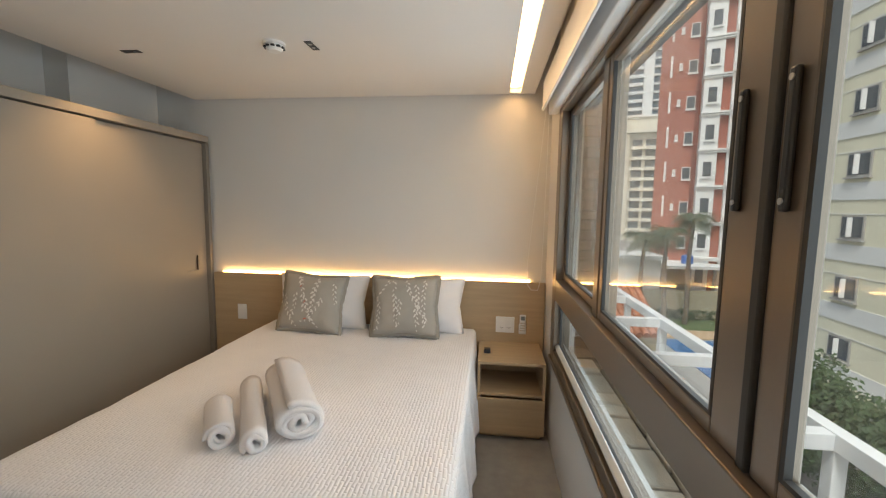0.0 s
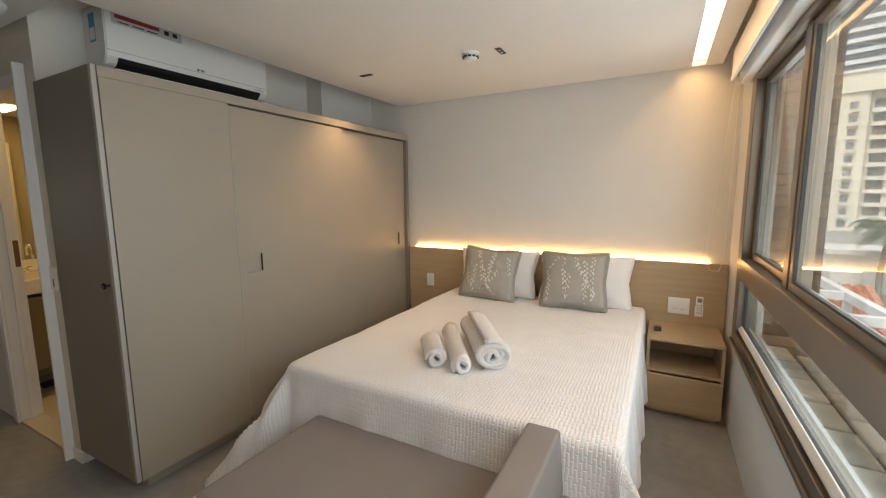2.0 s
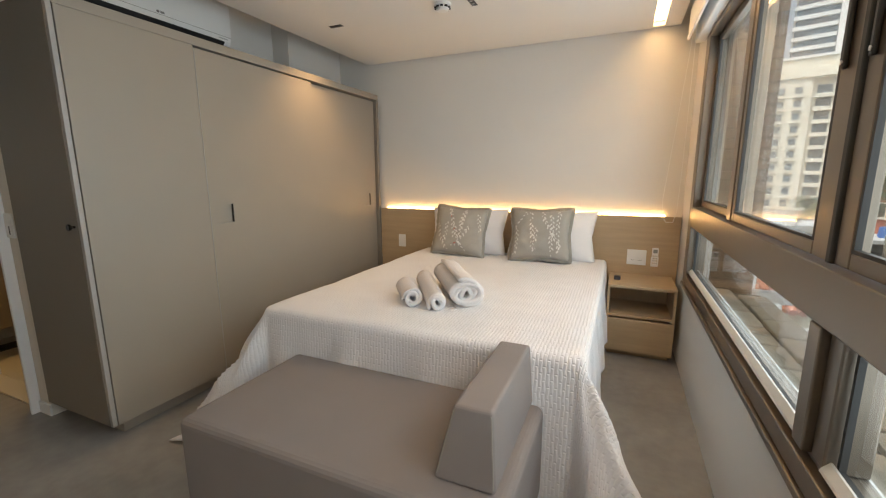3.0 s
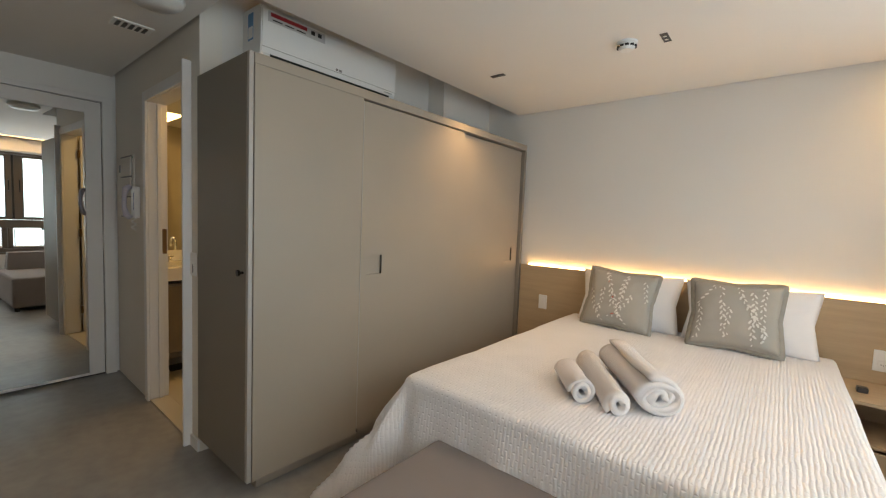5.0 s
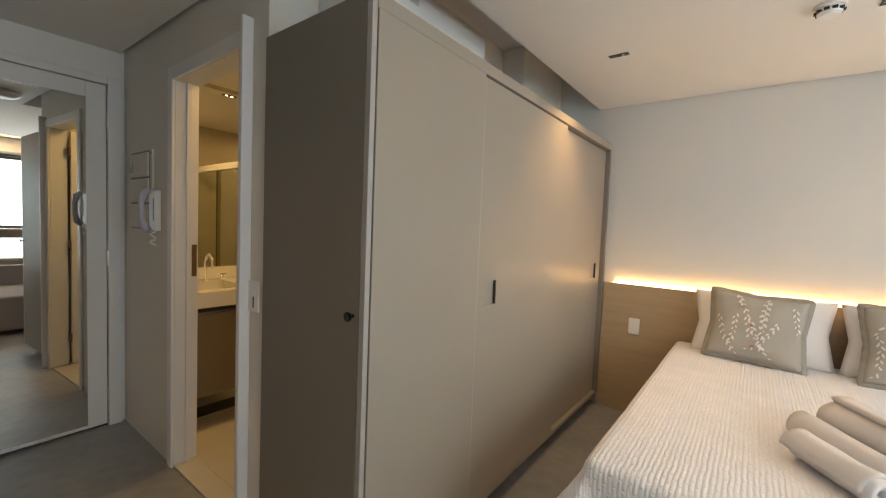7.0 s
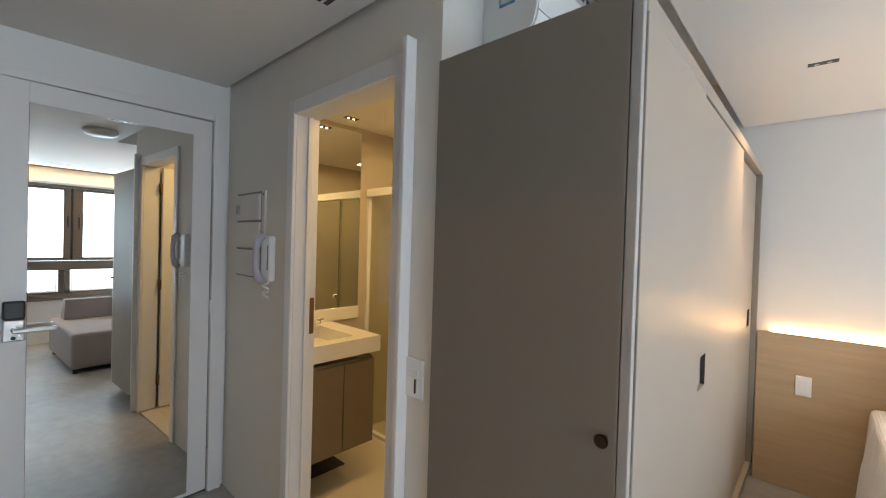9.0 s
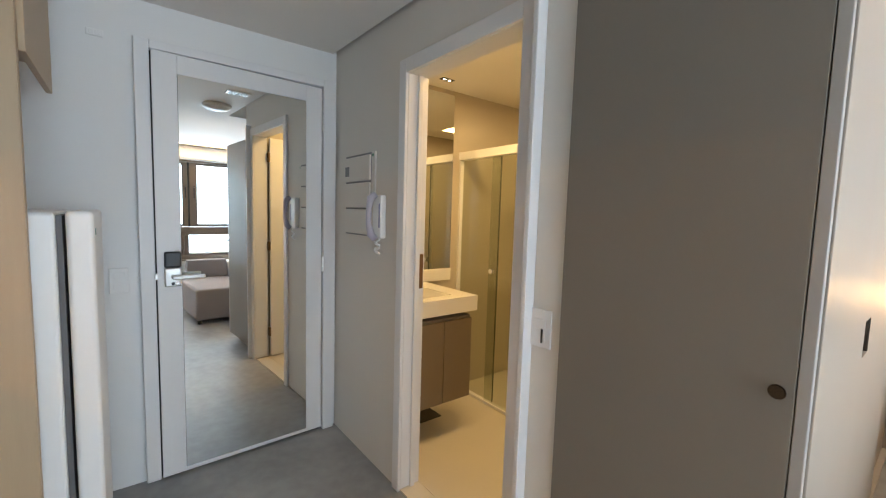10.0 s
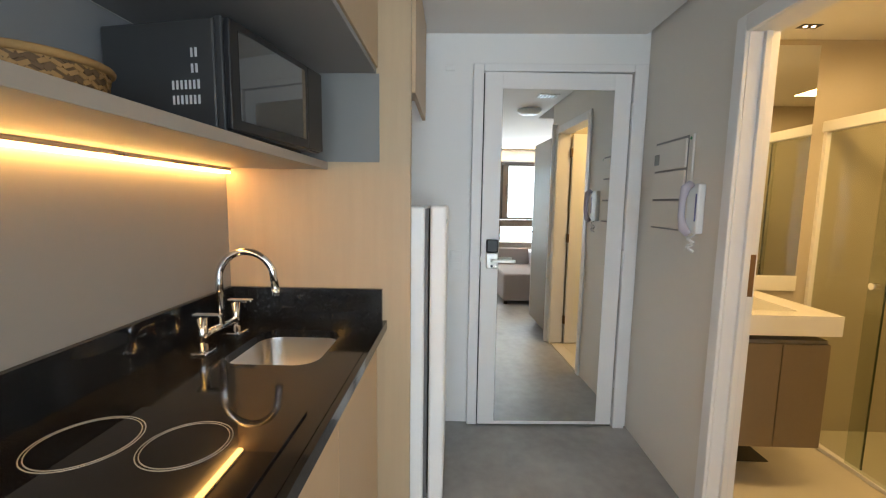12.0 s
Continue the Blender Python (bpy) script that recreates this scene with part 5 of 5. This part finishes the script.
# red tower
rt = thing("red_tower", (0, 0, 0), "red apartment tower with white bays and windows", "building")
RY = 44.0
bx("wall", (0.0, RY, GZ), (4.0, RY + 14, 48), REDB, rt, 0)
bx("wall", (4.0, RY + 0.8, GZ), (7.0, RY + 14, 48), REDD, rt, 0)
bx("bay", (4.6, RY - 1.3, GZ), (6.4, RY + 0.79, 48), WREND, rt, 0, "white bay")
bx("pier", (6.41, RY - 1.0, GZ), (7.3, RY + 0.79, 48), REDB, rt, 0)
bx("bay", (7.31, RY - 1.6, GZ), (10.5, RY + 8, 48), WREND, rt, 0, "white bay")
for k in range(17):
    z = -5.3 + 3.15 * k
    bx("small_window", (1.05, RY - 0.03, z), (1.30, RY - 0.001, z + 1.9), WREND, rt, 0)
    facade_window(rt, (3.0, RY - 0.08, z + 0.2), (3.95, RY - 0.001, z + 1.35), 1, DGLASS, WREND)
    facade_window(rt, (2.0, RY - 0.05, z + 0.6), (2.35, RY - 0.001, z + 1.15), 1, BAND, WREND)
    facade_window(rt, (5.0, RY - 1.37, z + 0.3), (6.0, RY - 1.301, z + 1.7), 1, DGLASS, WREND)
    facade_window(rt, (7.7, RY - 1.67, z + 0.2), (9.6, RY - 1.601, z + 1.8), 1, DGLASS, WREND)
    for q in range(2):
        bx("cornice", (4.5 - 0.05 * q, RY - 1.42 - 0.08 * q, z - 0.75 + 0.18 * q), (10.55, RY + 0.1, z - 0.6 + 0.18 * q), WREND, rt, 0)
    bx("balcony", (7.35, RY - 2.2, z - 0.5), (10.4, RY - 1.61, z + 0.05), WREND, rt, 0)
rt.matrix_basis = pose(0.29, 0.26, 0, 0, 0, -20.3)
rt.scale = (0.74, 1, 1)

# beige tower far off, with balconies
bt = thing("beige_tower", (0, 0, 0), "beige stone apartment tower with balconies", "building")
bx("wall", (-9, 130, GZ), (2.2, 150, 25), BEIGE, bt, 0)
bx("wall", (2.2, 131.5, GZ), (10.5, 150, 25.5), BEIGE, bt, 0)
bx("attic", (-4, 133, 25), (10.8, 148, 28), BEIGE, bt, 0)
bx("cornice", (-9.4, 129.5, 23.2), (10.9, 150.2, 23.9), BEIGE, bt, 0)
bx("cornice", (-4.3, 132.6, 28.01), (11.1, 148.2, 28.6), WREND, bt, 0)
for k in range(10):
    z = -6.5 + 2.9 * k
    for x in (-7.5, -4.2, -1.0):
        # panes and balcony voids carry the distance haze in their colour
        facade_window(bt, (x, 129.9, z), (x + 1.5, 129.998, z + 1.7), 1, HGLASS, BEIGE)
        bx("window_box", (x - 0.2, 129.3, z - 0.7), (x + 1.7, 129.89, z - 0.15), BEIGE, bt, 0)
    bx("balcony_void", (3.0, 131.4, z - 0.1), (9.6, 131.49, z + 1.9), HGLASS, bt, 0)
    bx("balcony", (2.7, 130.0, z - 1.0), (9.9, 131.39, z - 0.12), BEIGE, bt, 0)
    bx("pier", (5.6, 130.8, z - 0.1), (6.4, 131.39, z + 1.9), BEIGE, bt, 0)
bt.matrix_basis = pose(0.27, -0.17, 0, 0, 0, -16.3)
# grey glass tower behind
gt = thing("glass_tower", (0, 0, 0), "tall grey and white glass tower", "building")
bx("core", (-6, 210, GZ), (16, 235, 140), BGLASS, gt, 0)
bx("stair_core", (6, 207, GZ), (10, 209.9, 140), WREND, gt, 0)
for k in range(38):
    z = 3 + 3.6 * k
    bx("slab", (-6.6, 208.6, z), (5.9, 235, z + 1.3), WREND, gt, 0)
    bx("slab", (10.1, 208.6, z), (16.6, 235, z + 0.9), BAND, gt, 0)
gt.matrix_basis = pose(0.27, -0.17, 0, 0, 0, -16.8)

# low house with a tiled roof, white canopy and pavilion with painted shade
lh = thing("low_house", (5.5, 16.5, GZ), "low house with a terracotta tiled roof", "house")
bx("wall", (3.2, 15.6, GZ), (6.6, 20.4, -3.0), FENCE, lh, 0)
for k in range(2):
    facade_window(lh, (4.0 + 1.3 * k, 15.5, -4.6), (4.8 + 1.3 * k, 15.598, -3.5), 1, DGLASS, WREND)
for s in range(9):
    z0, y0 = -2.98 + 0.14 * s, 15.3 + 0.32 * s
    for k in range(14):
        part("roof_tile", cyl_bm((3.1 + 0.26 * k, y0, z0), (3.1 + 0.26 * k, y0 + 0.42, z0 + 0.16), 0.12, seg=8), TERRA, lh)
cn = thing("white_canopy", (10, 30, GZ), "white flat-roofed garden building", "building")
bx("wall", (10.6, 36.2, GZ), (14.6, 40, -2.6), WREND, cn, 0)
bx("roof", (10.2, 35.8, -2.6), (15.0, 40.2, -2.3), BAND, cn, 0)
pv = thing("garden_pavilion", (18, 37.5, GZ), "low pavilion with a pale flat roof and painted shade beneath", "pavilion")
bx("roof", (14.8, 36.4, -3.4), (23.5, 41, -3.15), BAND, pv, 0)
# wall and posts take a dark colour for the shade under the roof
bx("back_wall", (15.1, 40, GZ), (23.2, 40.3, -3.41), CONC, pv, 0)
for k in range(5):
    bx("post", (15.2 + 1.9 * k, 36.6, GZ), (15.35 + 1.9 * k, 36.75, -3.41), CONC, pv, 0)
tk = thing("water_tank", (17.2, 38, -3.15), "small blue water tank on the pavilion roof", "tank")
part("drum", cyl_bm((17.6, 38.3, -3.15), (17.6, 38.3, -2.4), 0.5, 0.45, seg=20, bevel=0.05), mat("tank_blue", (0.05, 0.15, 0.45), 0.5), tk)


def palm(x, y, h, seed, label):
    t = thing("palm_tree", (x, y, GZ), label, "palm tree", "garden palms")
    rng = random.Random(seed)
    top = Vector((x + rng.uniform(-0.3, 0.3), y, GZ + h))
    n = 8
    part("trunk", tube_bm([Vector((x, y, GZ)).lerp(top, k / n) + Vector((0.06 * math.sin(k), 0, 0)) for k in range(n + 1)], [0.2 - 0.01 * k for k in range(n + 1)], 10), TRUNK, t, smooth=True)
    bm = bmesh.new()
    for f in range(46):
        a, up = rng.uniform(0, 2 * math.pi), rng.uniform(-0.2, 1.2)
        ln = rng.uniform(1.7, 2.6)
        p, d = top.copy(), Vector((math.cos(a), math.sin(a), up)).normalized()
        for k in range(16):
            q = p + d * ln / 16
            d = (d + Vector((0, 0, -0.10 - 0.006 * k))).normalized()
            sd = d.cross(Vector((0, 0, 1))).normalized()
            for s in (-1, 1):
                w = 0.62 * math.sin(math.pi * (k + 2) / 19)
                e = p + (sd * s * w + d * w * 0.7 + Vector((0, 0, -0.35 * w + rng.uniform(-0.05, 0.05))))
                bm.faces.new([bm.verts.new(c) for c in (p, p + d * 0.05, e)])
            p = q
    c = part("crown", bm, PALM, t)
    return t


palm(13.4, 32.2, 7.2, 4, "tall palm with a drooping green crown")
palm(15.4, 33.2, 8.2, 5, "tallest palm with a dense green crown")
palm(12.2, 34.0, 6.6, 6, "smaller palm by the garden wall")


def leaf_mass(name, boxes, count, size, material, label, seed):
    rng = random.Random(seed)
    V, F = [], []
    for (cx, cy, cz), (rx, ry, rz) in boxes:
        for k in range(count):
            u = Vector((rng.gauss(0, 1), rng.gauss(0, 1), rng.gauss(0, 1))).normalized()
            r = rng.uniform(0.65, 1.05) * (1 + 0.25 * noise.noise(u * 3 + Vector((cx, cy, cz))))
            p = Vector((cx + u.x * rx * r, cy + u.y * ry * r, cz + u.z * rz * r))
            d1 = Vector((rng.uniform(-1, 1), rng.uniform(-1, 1), rng.uniform(-1, 1))).normalized() * size
            d2 = d1.orthogonal().normalized() * size * 0.5
            i = len(V)
            V += [p - d1, p + d2, p + d1, p - d2]
            F.append((i, i + 1, i + 2, i + 3))
    me = bpy.data.meshes.new(name)
    me.from_pydata(V, [], F)
    me.materials.append(material)
    return tagged(new(name, me), label, "hedge", kind="stuff")


leaf_mass("hedge", [((10.2 + 0.5 * (k % 2), 7.0 + 1.5 * k, -5.0 + 0.25 * (k % 3)), (1.1, 1.2, 1.7)) for k in range(7)] + [((11.3, 8.0 + 1.6 * k, -5.4), (1.0, 1.2, 1.6)) for k in range(6)], 2200, 0.085, FOL, "dense green hedge below the cream block", 7)
leaf_mass("shrubs", [((13 + 1.4 * k, 34.6, GZ + 0.4), (0.9, 0.4, 0.5)) for k in range(8)], 300, 0.1, FOL, "low green shrubs along the garden wall", 8)
